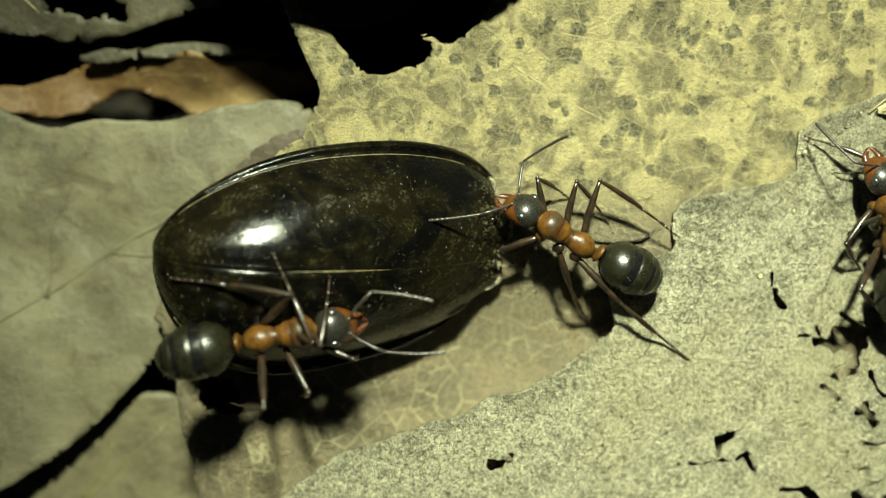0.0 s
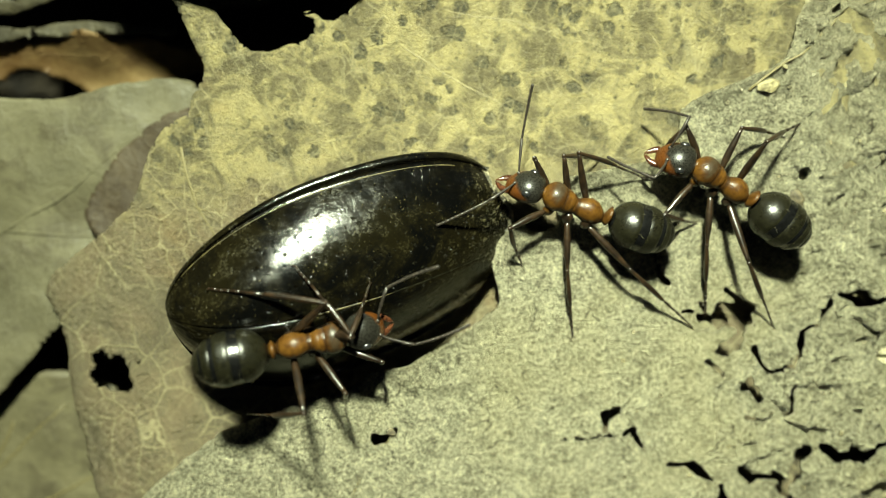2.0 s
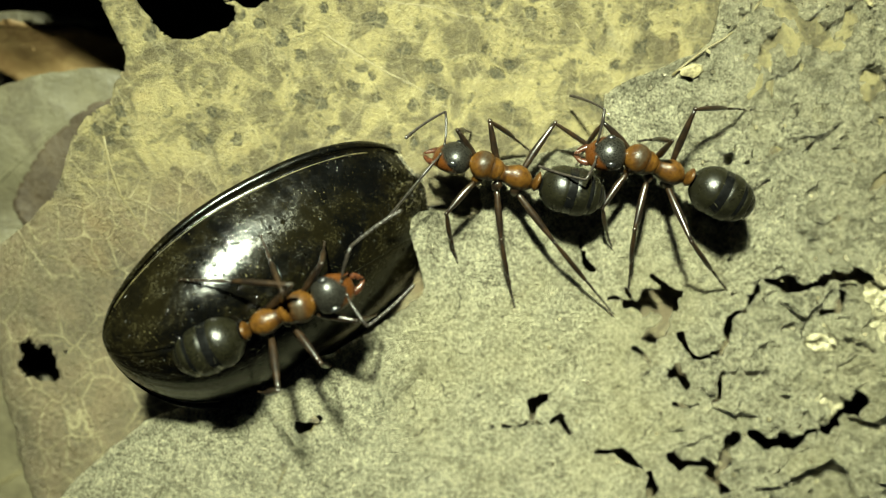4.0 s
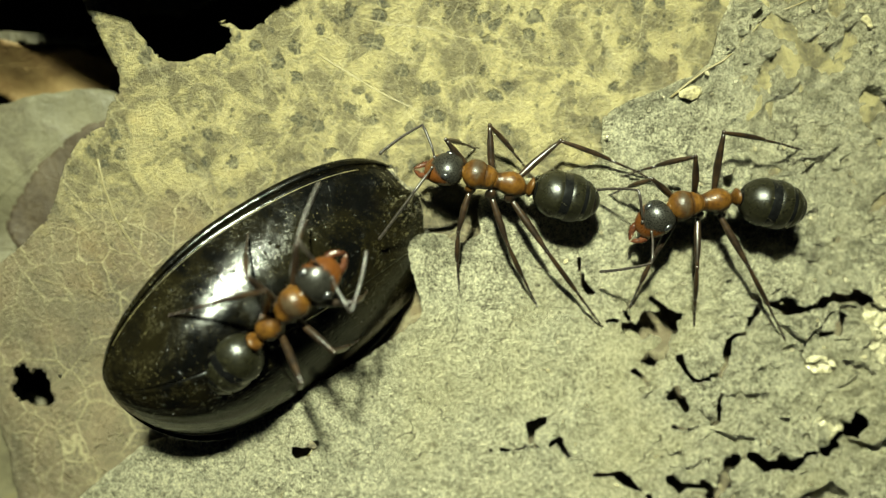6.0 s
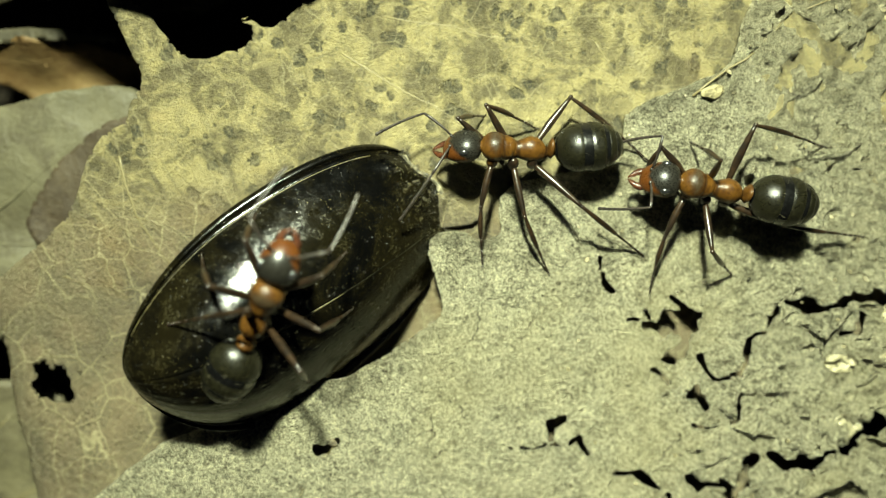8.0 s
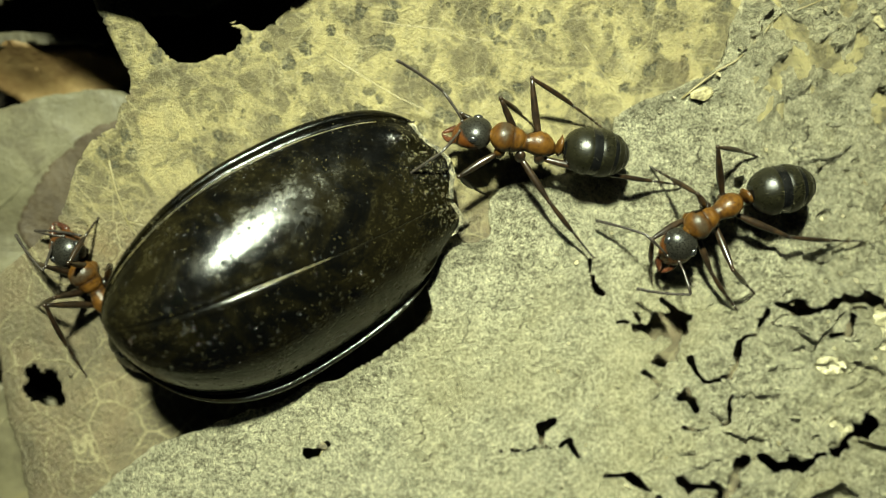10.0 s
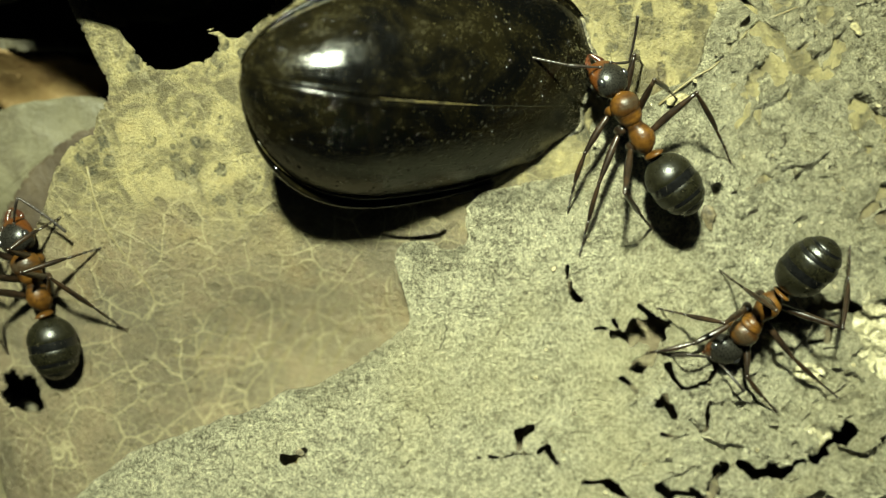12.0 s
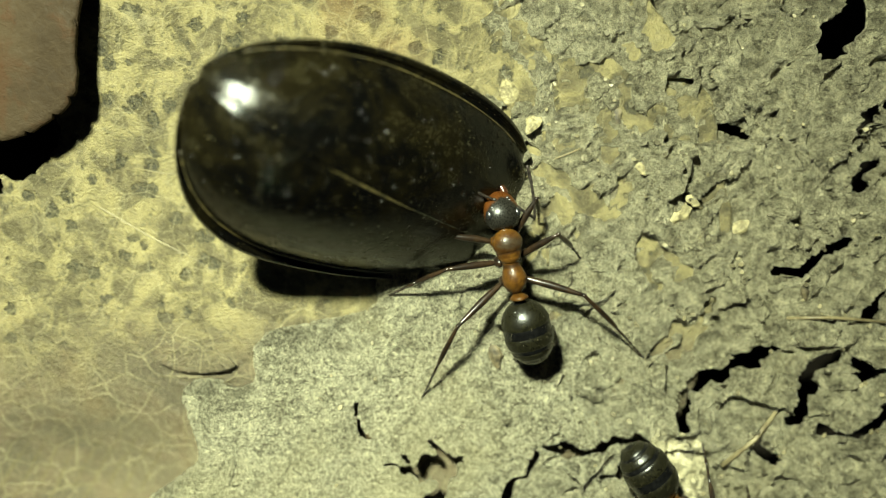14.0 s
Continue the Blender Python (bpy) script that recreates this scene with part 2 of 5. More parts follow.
def grey_leaf_material():
    n = Nodes("grey_weathered_leaf")
    big, mid, fine, grain = n.noise(6, 4), n.noise(0.8, 6, 0.65, 0.15), n.noise(0.16, 5, 0.75), n.noise(0.05, 3, 0.7)
    net = n.cells(0.24, "DISTANCE_TO_EDGE", vector=n.warped(0.3, 0.3))
    lump = n.cells(0.27, "SMOOTH_F1", vector=n.warped(0.3, 0.2))
    # Mottled tone; its strong contrast also paints relief highlights and shaded gaps.
    tone = n.math("ADD", n.math("MULTIPLY", mid, 0.20), n.math("ADD", n.math("MULTIPLY", fine, 0.36), n.math("MULTIPLY", grain, 0.44)))
    base = n.mix(n.step(tone, 0.41, 0.60), (0.115, 0.101, 0.062), (0.84, 0.79, 0.55))
    base = n.mix(n.math("MULTIPLY", n.step(big, 0.45, 0.7), 0.35), base, (0.50, 0.44, 0.24))
    # more decayed, darker and browner matter further along the leaf
    rot = n.math("ADD", n.math("MULTIPLY", n.axis(0), 0.045), n.math("ADD", n.math("MULTIPLY", n.axis(1), 0.035), n.math("MULTIPLY", big, 0.9)))
    rot = n.step(rot, 0.95, 1.6, 0, 0.85)
    crumb = n.math("ADD", n.math("MULTIPLY", n.noise(0.45, 6, 0.75, 0.5), 0.5), n.math("MULTIPLY", tone, 0.5))
    crumb = n.mix(n.step(crumb, 0.39, 0.62), (0.090, 0.076, 0.043), (0.78, 0.71, 0.47))
    base = n.mix(rot, base, crumb)
    line = n.math("MULTIPLY", n.step(net, 0.006, 0.035, 0.65, 0), n.step(n.noise(0.8, 4), 0.44, 0.56))
    base = n.mix(line, base, (0.16, 0.135, 0.08))
    plate = n.cells(1.5, "DISTANCE_TO_EDGE", vector=n.warped(0.9, 0.9))
    split = n.math("MULTIPLY", n.step(plate, 0.004, 0.02, 1, 0), n.step(n.noise(1.6, 4), 0.57, 0.63))
    base = n.mix(n.math("MULTIPLY", split, 0.85), base, (0.05, 0.04, 0.022))
    # Dark dots: specks of the leaf, and tiny crevice shadows painted in.
    shade_speck = n.math("MULTIPLY", n.step(n.cells(0.42, vector=n.warped(0.2, 0.3)), 0.07, 0.16, 1, 0), n.step(n.noise(1.4, 3), 0.42, 0.54))
    base = n.mix(n.math("MULTIPLY", shade_speck, 0.8), base, (0.045, 0.038, 0.02))
    h = n.math("ADD", n.math("MULTIPLY", fine, 3.0), n.math("SUBTRACT", n.math("MULTIPLY", mid, 1.8), n.math("MULTIPLY", line, 0.8)))
    h = n.math("SUBTRACT", h, n.math("ADD", n.math("MULTIPLY", lump, 1.0), n.math("MULTIPLY", split, 1.5)))
    n.bump(n.math("ADD", h, n.math("MULTIPLY", grain, 3.4)), 0.27)
    glint = n.math("MULTIPLY", n.step(n.noise(0.14, 3, 0.7), 0.58, 0.70), 0.46)
    skin = n.math("MULTIPLY", n.step(n.noise(1.7, 3, 0.6, 0.5), 0.60, 0.68), n.step(n.axis(0), 11, 14))
    rough = n.math("SUBTRACT", n.math("SUBTRACT", n.step(n.noise(0.1, 3, 0.7), 0.38, 0.6, 0.36, 0.62), glint), n.math("MULTIPLY", skin, 0.2))
    return n.done(base, n.math("MAXIMUM", rough, 0.16))


def dull_leaf_material(name, dark, light, stain, gloss=0.4):
    n = Nodes(name)
    big, mid, fine = n.noise(5.5, 4), n.noise(1.3, 5, 0.6, 0.4), n.noise(0.25, 4, 0.7)
    base = n.mix(n.step(big, 0.34, 0.68), dark, light)
    base = n.mix(n.math("MULTIPLY", n.step(mid, 0.50, 0.70), 0.7), base, stain)
    base = n.mix(n.math("MULTIPLY", n.step(n.noise(3.2, 4, 0.6, 0.8), 0.54, 0.62), 0.55), base, stain)
    net = n.cells(0.6, "DISTANCE_TO_EDGE", vector=n.warped(0.7, 0.4))
    line = n.step(net, 0.01, 0.07, 0.5, 0)
    base = n.mix(n.math("MULTIPLY", line, 0.5), base, light)
    base = n.mix(n.step(fine, 0.6, 0.76), base, dark)
    n.bump(n.math("ADD", n.math("MULTIPLY", mid, 2), n.math("MULTIPLY", fine, 0.6)), 0.06)
    return n.done(base, n.step(fine, 0.3, 0.7, 0.5, 0.75), 0.0, Specular_IOR_Level=gloss)


def vein_material():
    n = Nodes("leaf_vein")
    f = n.noise(0.5, 4)
    n.bump(f, 0.03)
    return n.done(n.mix(f, (0.105, 0.086, 0.038), (0.185, 0.152, 0.070)), 0.5)


def humus_material():
    n = Nodes("humus")
    f, g = n.noise(3, 6, 0.7), n.noise(0.6, 5, 0.7)
    n.bump(n.math("ADD", f, g), 1.0)
    return n.done(n.mix(n.step(f, 0.3, 0.7), (0.012, 0.009, 0.006), (0.05, 0.036, 0.02)), 0.9)


def shell_material():
    n = Nodes("black_elytra")
    big, mid, fine, grain = n.noise(2.4, 6, 0.75, 0.6), n.noise(0.5, 5, 0.7), n.noise(0.1, 4, 0.75), n.noise(0.035, 3, 0.7)
    base = n.mix(n.step(big, 0.40, 0.62), (0.0010, 0.0010, 0.0009), (0.0042, 0.0034, 0.0014))
    # olive-gold film of grime in clouds, grains of dust and a crust by the torn front
    grime = n.math("MULTIPLY", n.step(mid, 0.42, 0.66), n.step(big, 0.44, 0.62))
    grime = n.math("MULTIPLY", grime, n.step(fine, 0.44, 0.60))
    base = n.mix(n.math("MULTIPLY", grime, 0.40), base, (0.034, 0.028, 0.010))
    spread = n.tree.nodes.new("ShaderNodeMapping")
    spread.inputs["Scale"].default_value = (0.12, 1.0, 1.0)
    n.link(n.mm, spread.inputs["Vector"])
    streak = n.noise(0.14, 4, 0.7, vector=spread.outputs[0])
    dust = n.math("MULTIPLY", n.step(n.cells(0.13, vector=n.warped(0.3, 0.4)), 0.10, 0.16, 1, 0), n.step(n.noise(0.8, 5, 0.75), 0.46, 0.60))
    crust = n.math("MULTIPLY", n.step(n.axis(0), 3.9, 6.0), n.math("MULTIPLY", n.step(n.noise(0.25, 5, 0.75), 0.50, 0.62), n.step(fine, 0.46, 0.6)))
    dust = n.math("MAXIMUM", n.math("MULTIPLY", dust, 0.48), n.math("MULTIPLY", crust, 0.7))
    base = n.mix(dust, base, (0.20, 0.165, 0.075))
    pits = n.step(n.cells(0.30, vector=n.warped(0.25, 0.25)), 0.06, 0.24, 0, 1)
    h = n.math("ADD", n.math("MULTIPLY", pits, 1.7), n.math("ADD", n.math("MULTIPLY", mid, 0.45), n.math("MULTIPLY", fine, 0.16)))
    h = n.math("ADD", h, n.math("ADD", n.math("MULTIPLY", streak, 0.25), n.math("MULTIPLY", dust, 1.0)))
    n.bump(h, 0.030)
    rough = n.math("ADD", n.step(mid, 0.35, 0.65, 0.12, 0.21), n.math("ADD", n.math("MULTIPLY", grime, 0.2), n.math("MULTIPLY", dust, 0.5)))
    return n.done(base, rough, 0.0, Specular_IOR_Level=0.34)


def torn_material():
    n = Nodes("torn_pale_tissue")
    f, g = n.noise(0.22, 5, 0.75), n.noise(0.7, 3)
    n.bump(f, 0.12)
    base = n.mix(n.step(f, 0.38, 0.64), (0.03, 0.026, 0.016), (0.31, 0.275, 0.175))
    return n.done(n.mix(n.step(g, 0.40, 0.52, 0.7, 0), base, (0.008, 0.007, 0.005)), 0.4)


def membrane_material():
    n = Nodes("grey_membrane")
    f = n.noise(0.5, 4)
    n.bump(f, 0.02)
    return n.done(n.mix(f, (0.02, 0.019, 0.016), (0.06, 0.056, 0.045)), 0.25)


def head_material():
    n = Nodes("ant_head")
    f, g = n.noise(0.25, 3), n.noise(0.05, 3, 0.6)
    # black crown and forehead, red-brown cheeks and face
    side = n.math("MULTIPLY", n.math("ABSOLUTE", n.axis(1)), 0.75)
    front = n.math("SUBTRACT", n.math("ADD", n.axis(0), side), n.math("MULTIPLY", n.axis(2), 1.0))
    front = n.step(n.math("ADD", front, n.math("MULTIPLY", f, 0.25)), 0.80, 1.08)
    dark = n.mix(n.step(g, 0.35, 0.65), (0.0060, 0.0056, 0.0048), (0.013, 0.012, 0.0095))
    base = n.mix(front, dark, n.mix(f, (0.030, 0.0085, 0.0018), (0.078, 0.026, 0.0045)))
    n.bump(n.math("ADD", n.math("MULTIPLY", f, 0.4), n.math("MULTIPLY", g, 0.12)), 0.006)
    return n.done(base, n.step(g, 0.4, 0.6, 0.26, 0.36), 0.0, Specular_IOR_Level=0.32)


def thorax_material():
    n = Nodes("ant_thorax")
    f, g = n.noise(0.35, 3), n.noise(0.05, 3, 0.6)
    patch = n.step(n.math("SUBTRACT", n.math("ADD", n.axis(2), n.math("MULTIPLY", f, 0.25)), n.math("MULTIPLY", n.math("ABSOLUTE", n.math("SUBTRACT", n.axis(0), 0.66)), 0.9)), 0.30, 0.60)
    base = n.mix(n.step(f, 0.25, 0.75), (0.038, 0.0150, 0.0026), (0.084, 0.0375, 0.0060))
    base = n.mix(n.math("MULTIPLY", patch, 0.85), base, n.mix(n.step(g, 0.35, 0.65), (0.016, 0.012, 0.008), (0.030, 0.024, 0.015)))
    # Underside shade is painted into the colour, darker towards the belly.
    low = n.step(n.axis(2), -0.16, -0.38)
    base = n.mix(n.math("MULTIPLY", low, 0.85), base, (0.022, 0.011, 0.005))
    stain = n.step(n.noise(0.14, 4, 0.65, 0.4), 0.46, 0.66, 0, 0.65)
    base = n.mix(stain, base, (0.022, 0.0085, 0.0022))
    for place, wide in ((0.37, 0.05), (-0.10, 0.08), (-1.03, 0.06)):
        gap = n.math("ABSOLUTE", n.math("SUBTRACT", n.math("ADD", n.axis(0), n.math("MULTIPLY", f, 0.12)), place + 0.06))
        base = n.mix(n.step(gap, 0.2 * wide, 1.5 * wide, 0.75, 0), base, (0.012, 0.005, 0.0018))
    n.bump(n.math("ADD", n.math("MULTIPLY", f, 1.2), n.math("ADD", n.math("MULTIPLY", stain, -0.3), n.math("MULTIPLY", g, 0.45))), 0.014)
    return n.done(base, n.step(g, 0.4, 0.6, 0.30, 0.42), 0.0, Specular_IOR_Level=0.25)


def gaster_material():
    n = Nodes("ant_gaster")
    f, g = n.noise(0.5, 3), n.noise(0.045, 4, 0.7)
    # silky olive hair lies along the plates
    lay = n.tree.nodes.new("ShaderNodeMapping")
    lay.inputs["Scale"].default_value = (0.2, 1.0, 1.0)
    n.link(n.mm, lay.inputs["Vector"])
    hair = n.noise(0.03, 3, 0.7, vector=lay.outputs[0])
    base = n.mix(n.step(hair, 0.36, 0.66), (0.0010, 0.0010, 0.0007), (0.0125, 0.0114, 0.0055))
    n.bump(n.math("ADD", n.math("MULTIPLY", hair, 0.8), n.math("MULTIPLY", g, 0.4)), 0.006)
    return n.done(base, n.step(f, 0.35, 0.65, 0.26, 0.36), 0.0, Specular_IOR_Level=0.32)


def plain_material(name, a, b, rough, size=0.15, depth=0.01, **more):
    n = Nodes(name)
    f = n.noise(size, 4, 0.65)
    n.bump(f, depth)
    return n.done(n.mix(n.step(f, 0.35, 0.65), a, b), rough, **more)


YELLOW, GREY, VEIN, HUMUS = yellow_leaf_material(), grey_leaf_material(), vein_material(), humus_material()
OLIVE = dull_leaf_material("olive_leaf", (0.066, 0.059, 0.034), (0.124, 0.111, 0.066), (0.046, 0.037, 0.021))
BROWN = dull_leaf_material("brown_leaf", (0.105, 0.056, 0.018), (0.200, 0.135, 0.056), (0.085, 0.045, 0.016))
# Shaded copy of the tan leaf at half its colour, for the dim corner.
TAN_SHADED = dull_leaf_material("tan_leaf_shaded", (0.036, 0.031, 0.018), (0.075, 0.065, 0.037), (0.028, 0.023, 0.014))
TAN = dull_leaf_material("tan_leaf", (0.08, 0.07, 0.040), (0.15, 0.132, 0.076), (0.06, 0.05, 0.030))
SCRAP = dull_leaf_material("brown_leaf_scrap", (0.034, 0.024, 0.014), (0.070, 0.052, 0.030), (0.026, 0.017, 0.010))
# Browned tan, darkened so the dim edge of the beam is in the colour.
SHADE = dull_leaf_material("tan_leaf_underlit", (0.026, 0.018, 0.011), (0.044, 0.031, 0.018), (0.044, 0.022, 0.011), 0.05)
SHELL, TORN, MEMBRANE = shell_material(), torn_material(), membrane_material()
HEAD, THORAX = head_material(), thorax_material()
GASTER = gaster_material()
GASTER_DARK = plain_material("ant_gaster_joint", (0.002, 0.002, 0.002), (0.004, 0.004, 0.004), 0.22)
LEG = plain_material("ant_leg", (0.006, 0.0038, 0.0024), (0.021, 0.0115, 0.0055), 0.30, 0.2, 0.008, Specular_IOR_Level=0.6)
ANTENNA = plain_material("ant_antenna", (0.010, 0.008, 0.007), (0.034, 0.027, 0.022), 0.34, 0.1)
EYE = plain_material("ant_eye", (0.006, 0.006, 0.006), (0.016, 0.016, 0.017), 0.24, 0.05, 0.002, Specular_IOR_Level=0.9)
JAW = plain_material("ant_mandible", (0.020, 0.007, 0.004), (0.060, 0.020, 0.008), 0.22)
GOLD = plain_material("golden_dust", (0.016, 0.012, 0.004), (0.075, 0.058, 0.020), 0.5, 0.25, 0.02)
HAIR = plain_material("ant_hair", (0.05, 0.042, 0.022), (0.10, 0.085, 0.045), 0.5)
STRAW = plain_material("straw", (0.09, 0.07, 0.035), (0.19, 0.158, 0.085), 0.5, 0.5, 0.03)
SKIN = plain_material("leaf_skin", (0.20, 0.178, 0.108), (0.44, 0.40, 0.26), 0.13, 0.13, 0.10, Specular_IOR_Level=0.8)
CRUMB = plain_material("leaf_crumb", (0.12, 0.10, 0.05), (0.32, 0.275, 0.145), 0.6, 0.18, 0.12)
GRIT = plain_material("dark_crumb", (0.03, 0.024, 0.014), (0.12, 0.095, 0.05), 0.7, 0.3, 0.05)


# ---- the litter ----
def soil_height(x, y):
    return -8.5 + 1.3 * fractal(x, y, 14, 40, 4) + 0.02 * np.hypot(x, y) * wave(x, y, 60, 45)


def make_ground():
    q = np.sign(np.linspace(-1, 1, 150)) * np.abs(np.linspace(-1, 1, 150)) ** 2.2 * 2500
    x, y = np.meshgrid(q, q)
    z = soil_height(x, y)
    idx = np.arange(x.size).reshape(x.shape)
    faces = np.stack([idx[:-1, :-1], idx[:-1, 1:], idx[1:, 1:], idx[1:, :-1]], -1).reshape(-1, 4)
    ob = part("ground", (np.stack([x.ravel(), y.ravel(), z.ravel()], 1), faces), HUMUS)
    tagged(ob, "dark damp humus under the leaf litter", "ground", kind="structure")


def yellow_height(x, y, inset=5.0, gap=9.0):
    z = 0.22 * fractal(x, y, 7, 60, 3) + 0.05 * wave(x, y, 1.3, 66) - 0.1
    z = z - 1.0 * ease((-11.5 - x) / 5) + 0.25 * ease((y - 6) / 8)
    z = z + 0.25 * np.exp(-np.maximum(inset, 0) / 0.5) * wave(x, y, 2.5, 68)
    z = z - 1.7 * np.exp(-((x + 3.6) / 5.6) ** 2 - ((y + 2.4) / 3.4) ** 2)
    return z - 0.7 * ease((x - 1) / 6) * ease((3 - y) / 6)


def plates(x, y, size, seed):
    """Broken plates: each cell lies at its own height and tilt, with steps between them."""
    r = np.random.RandomState(seed)
    jx, jy, lift, sx, sy = (r.rand(64, 64) for _ in range(5))
    x, y = np.asarray(x, float), np.asarray(y, float)
    u = x / size + 30 + 0.30 * fractal(x, y, 0.9 * size, seed + 1, 3)
    v = y / size + 30 + 0.30 * fractal(x, y, 0.9 * size, seed + 5, 3)
    i0, j0 = np.floor(u).astype(int), np.floor(v).astype(int)
    best, z = np.full(x.shape, 1e9), np.zeros(x.shape)
    for di in (-1, 0, 1):
        for dj in (-1, 0, 1):
            i, j = (i0 + di) % 64, (j0 + dj) % 64
            du, dv = u - (i0 + di + jx[i, j]), v - (j0 + dj + jy[i, j])
            d = du * du + dv * dv
            near = d < best
            best = np.where(near, d, best)
            z = np.where(near, (lift[i, j] - 0.5) + 0.9 * (sx[i, j] - 0.5) * du + 0.9 * (sy[i, j] - 0.5) * dv, z)
    return z


def grey_height(x, y, inset=5.0, gap=9.0):
    z = 0.42 + 0.55 * ease((5 - x) / 9) + 0.22 * fractal(x, y, 5, 80, 3) + 0.07 * fractal(x, y, 0.9, 84, 3) + 0.05 * fractal(x, y, 0.42, 87, 2)
    rough = ease((x - 6) / 9) + ease((y - 7) / 6)
    z = z + np.clip(rough, 0, 1.2) * (0.14 * fractal(x, y, 1.6, 90, 4) + 0.56 * plates(x, y, 1.8, 300) + 0.34 * plates(x, y, 0.6, 320)) + 0.09 * plates(x, y, 0.8, 340)
    lifted = 0.5 * np.exp(-((x + 4.6) / 4.6) ** 2 - ((y + 3.9) / 2.4) ** 2)
    z = z + lifted - 0.30 * np.exp(-np.maximum(inset, 0) / 0.30)
    return z + np.exp(-np.maximum(gap, 0) / 0.35) * (0.20 * wave(x, y, 1.1, 99) + 0.02)


YELLOW_EDGE = [(-3.57, 10.40), (-4.34, 9.49), (-5.22, 8.68), (-6.23, 9.54), (-5.52, 8.58), (-7.78, 7.83), (-8.47, 8.41), (-9.65, 9.54), (-11.31, 11.36), (-11.46, 11.36), (-9.83, 8.08),
               (-9.44, 7.21), (-10.01, 6.51), (-10.01, 5.63), (-10.88, 5.41), (-11.75, 4.12), (-12.04, 2.63), (-13.29, 1.63), (-16.09, -0.48), (-15.23, -2.17),
               (-15.04, -4.27), (-14.26, -7.62), (-12.16, -13.13), (-5.65, -19.18), (5.51, -16.80), (14.95, -8.55), (18.95, 1.81), (19.54, 9.81), (14.47, 17.98), (8.15, 22.91), (0.10, 22.42), (-5.60, 19.76), (-5.30, 13.56), (-3.89, 11.76)]
GREY_EDGE = [(11.43, 10.24), (10.85, 8.76), (10.72, 7.73), (9.00, 7.06), (7.17, 6.29), (7.01, 5.33), (7.14, 4.55), (5.07, 4.06), (3.20, 3.76), (2.61, 3.07),
             (2.92, 1.92), (2.02, 1.67), (1.52, 2.07), (0.32, 1.92), (0.27, 1.06), (0.72, -0.47), (0.72, -0.99), (-0.71, -1.98), (-2.04, -2.66), (-3.69, -3.29),
             (-5.56, -4.14), (-8.59, -5.10), (-10.51, -6.53), (-13.17, -9.07), (-14.15, -14.13), (-6.87, -21.72), (9.21, -24.61), (25.98, -22.27), (37.31, -9.84), (38.20, 5.73), (32.21, 18.94), (22.38, 23.88), (13.45, 22.97), (9.35, 17.95), (8.95, 14.10), (10.63, 11.91)]
CRACKS = []


def crack(width, *points):
    CRACKS.append((list(points), width))


crack(0.16, (6.36, 1.18), (6.27, 0.78), (6.49, 0.26), (6.71, -0.05))
crack(0.22, (7.85, -0.56), (8.07, -0.98), (8.29, -1.29))
crack(0.62, (8.29, -1.29), (8.90, -1.19), (9.32, -1.40))
crack(0.30, (9.54, -1.51), (9.25, -1.93), (8.86, -2.46))
crack(0.09, (7.26, -1.08), (8.19, -1.29))
crack(0.14, (8.96, -0.25), (9.40, -0.77), (9.92, -0.98))
crack(0.24, (12.97, -0.47), (13.80, -0.57), (14.54, -0.78), (14.93, -0.47), (15.43, -0.26), (16.36, -0.36))
crack(0.14, (15.99, -0.78), (15.72, -1.31), (15.54, -1.62), (15.13, -1.62))
crack(0.17, (12.63, -0.05), (12.71, -1.09), (12.43, -1.62), (12.02, -1.62), (11.83, -1.83), (11.57, -2.67), (11.49, -3.00), (11.08, -3.10), (10.57, -3.31), (10.24, -2.99), (9.90, -2.46))
crack(0.26, (9.76, -3.85), (9.95, -3.53), (10.20, -4.18))
crack(0.15, (8.37, -2.99), (8.79, -3.20), (9.03, -3.74))
crack(0.20, (11.55, -3.96), (11.39, -4.83), (11.20, -5.16))
crack(0.14, (9.82, -4.94), (10.14, -5.05), (11.20, -5.16))
crack(0.26, (5.10, -4.70), (4.68, -4.92), (4.64, -5.46))
crack(0.10, (4.64, -5.46), (4.39, -5.79), (3.23, -5.68))
crack(0.10, (4.70, -5.57), (5.23, -5.80), (5.74, -5.36), (5.86, -5.80), (6.30, -6.35))
crack(0.26, (6.85, -7.02), (7.26, -6.69), (7.79, -6.69), (8.34, -7.14), (9.00, -7.60), (9.25, -8.39))
crack(0.22, (9.82, -7.04), (10.27, -7.49), (10.91, -7.38), (11.33, -7.27))
crack(0.5, (11.56, -7.61), (11.82, -8.29))
crack(0.42, (11.87, -7.39), (12.04, -6.71), (12.22, -6.27))
crack(0.40, (12.74, -6.05), (13.29, -6.39), (14.14, -6.39), (14.54, -6.06))
crack(0.26, (14.54, -6.06), (14.95, -5.84), (15.61, -6.06), (16.20, -5.51), (16.66, -4.74))
crack(0.24, (-3.54, -5.54), (-3.02, -5.27))
crack(0.24, (16.35, -0.16), (17.21, -0.69), (17.72, -0.49), (17.90, 0.04), (17.76, 0.90), (17.95, 1.32), (18.24, 1.63))
crack(0.30, (18.24, 1.63), (19.35, 2.14), (19.53, 2.45), (20.34, 2.64), (21.24, 3.05))
crack(0.18, (16.67, 2.80), (17.36, 3.20))
crack(0.22, (18.18, 2.98), (18.37, 3.39), (18.82, 4.51), (19.01, 4.71))
crack(0.24, (20.96, 5.80), (21.76, 6.00), (22.53, 6.39), (23.31, 6.78))
crack(0.24, (24.32, 4.25), (24.76, 5.06), (25.31, 5.76))
crack(0.34, (21.91, 0.51), (22.15, 1.57), (22.51, 2.41), (23.31, 2.71))
crack(0.28, (22.88, 0.07), (24.14, -0.06), (24.93, 0.57), (25.68, 1.52))
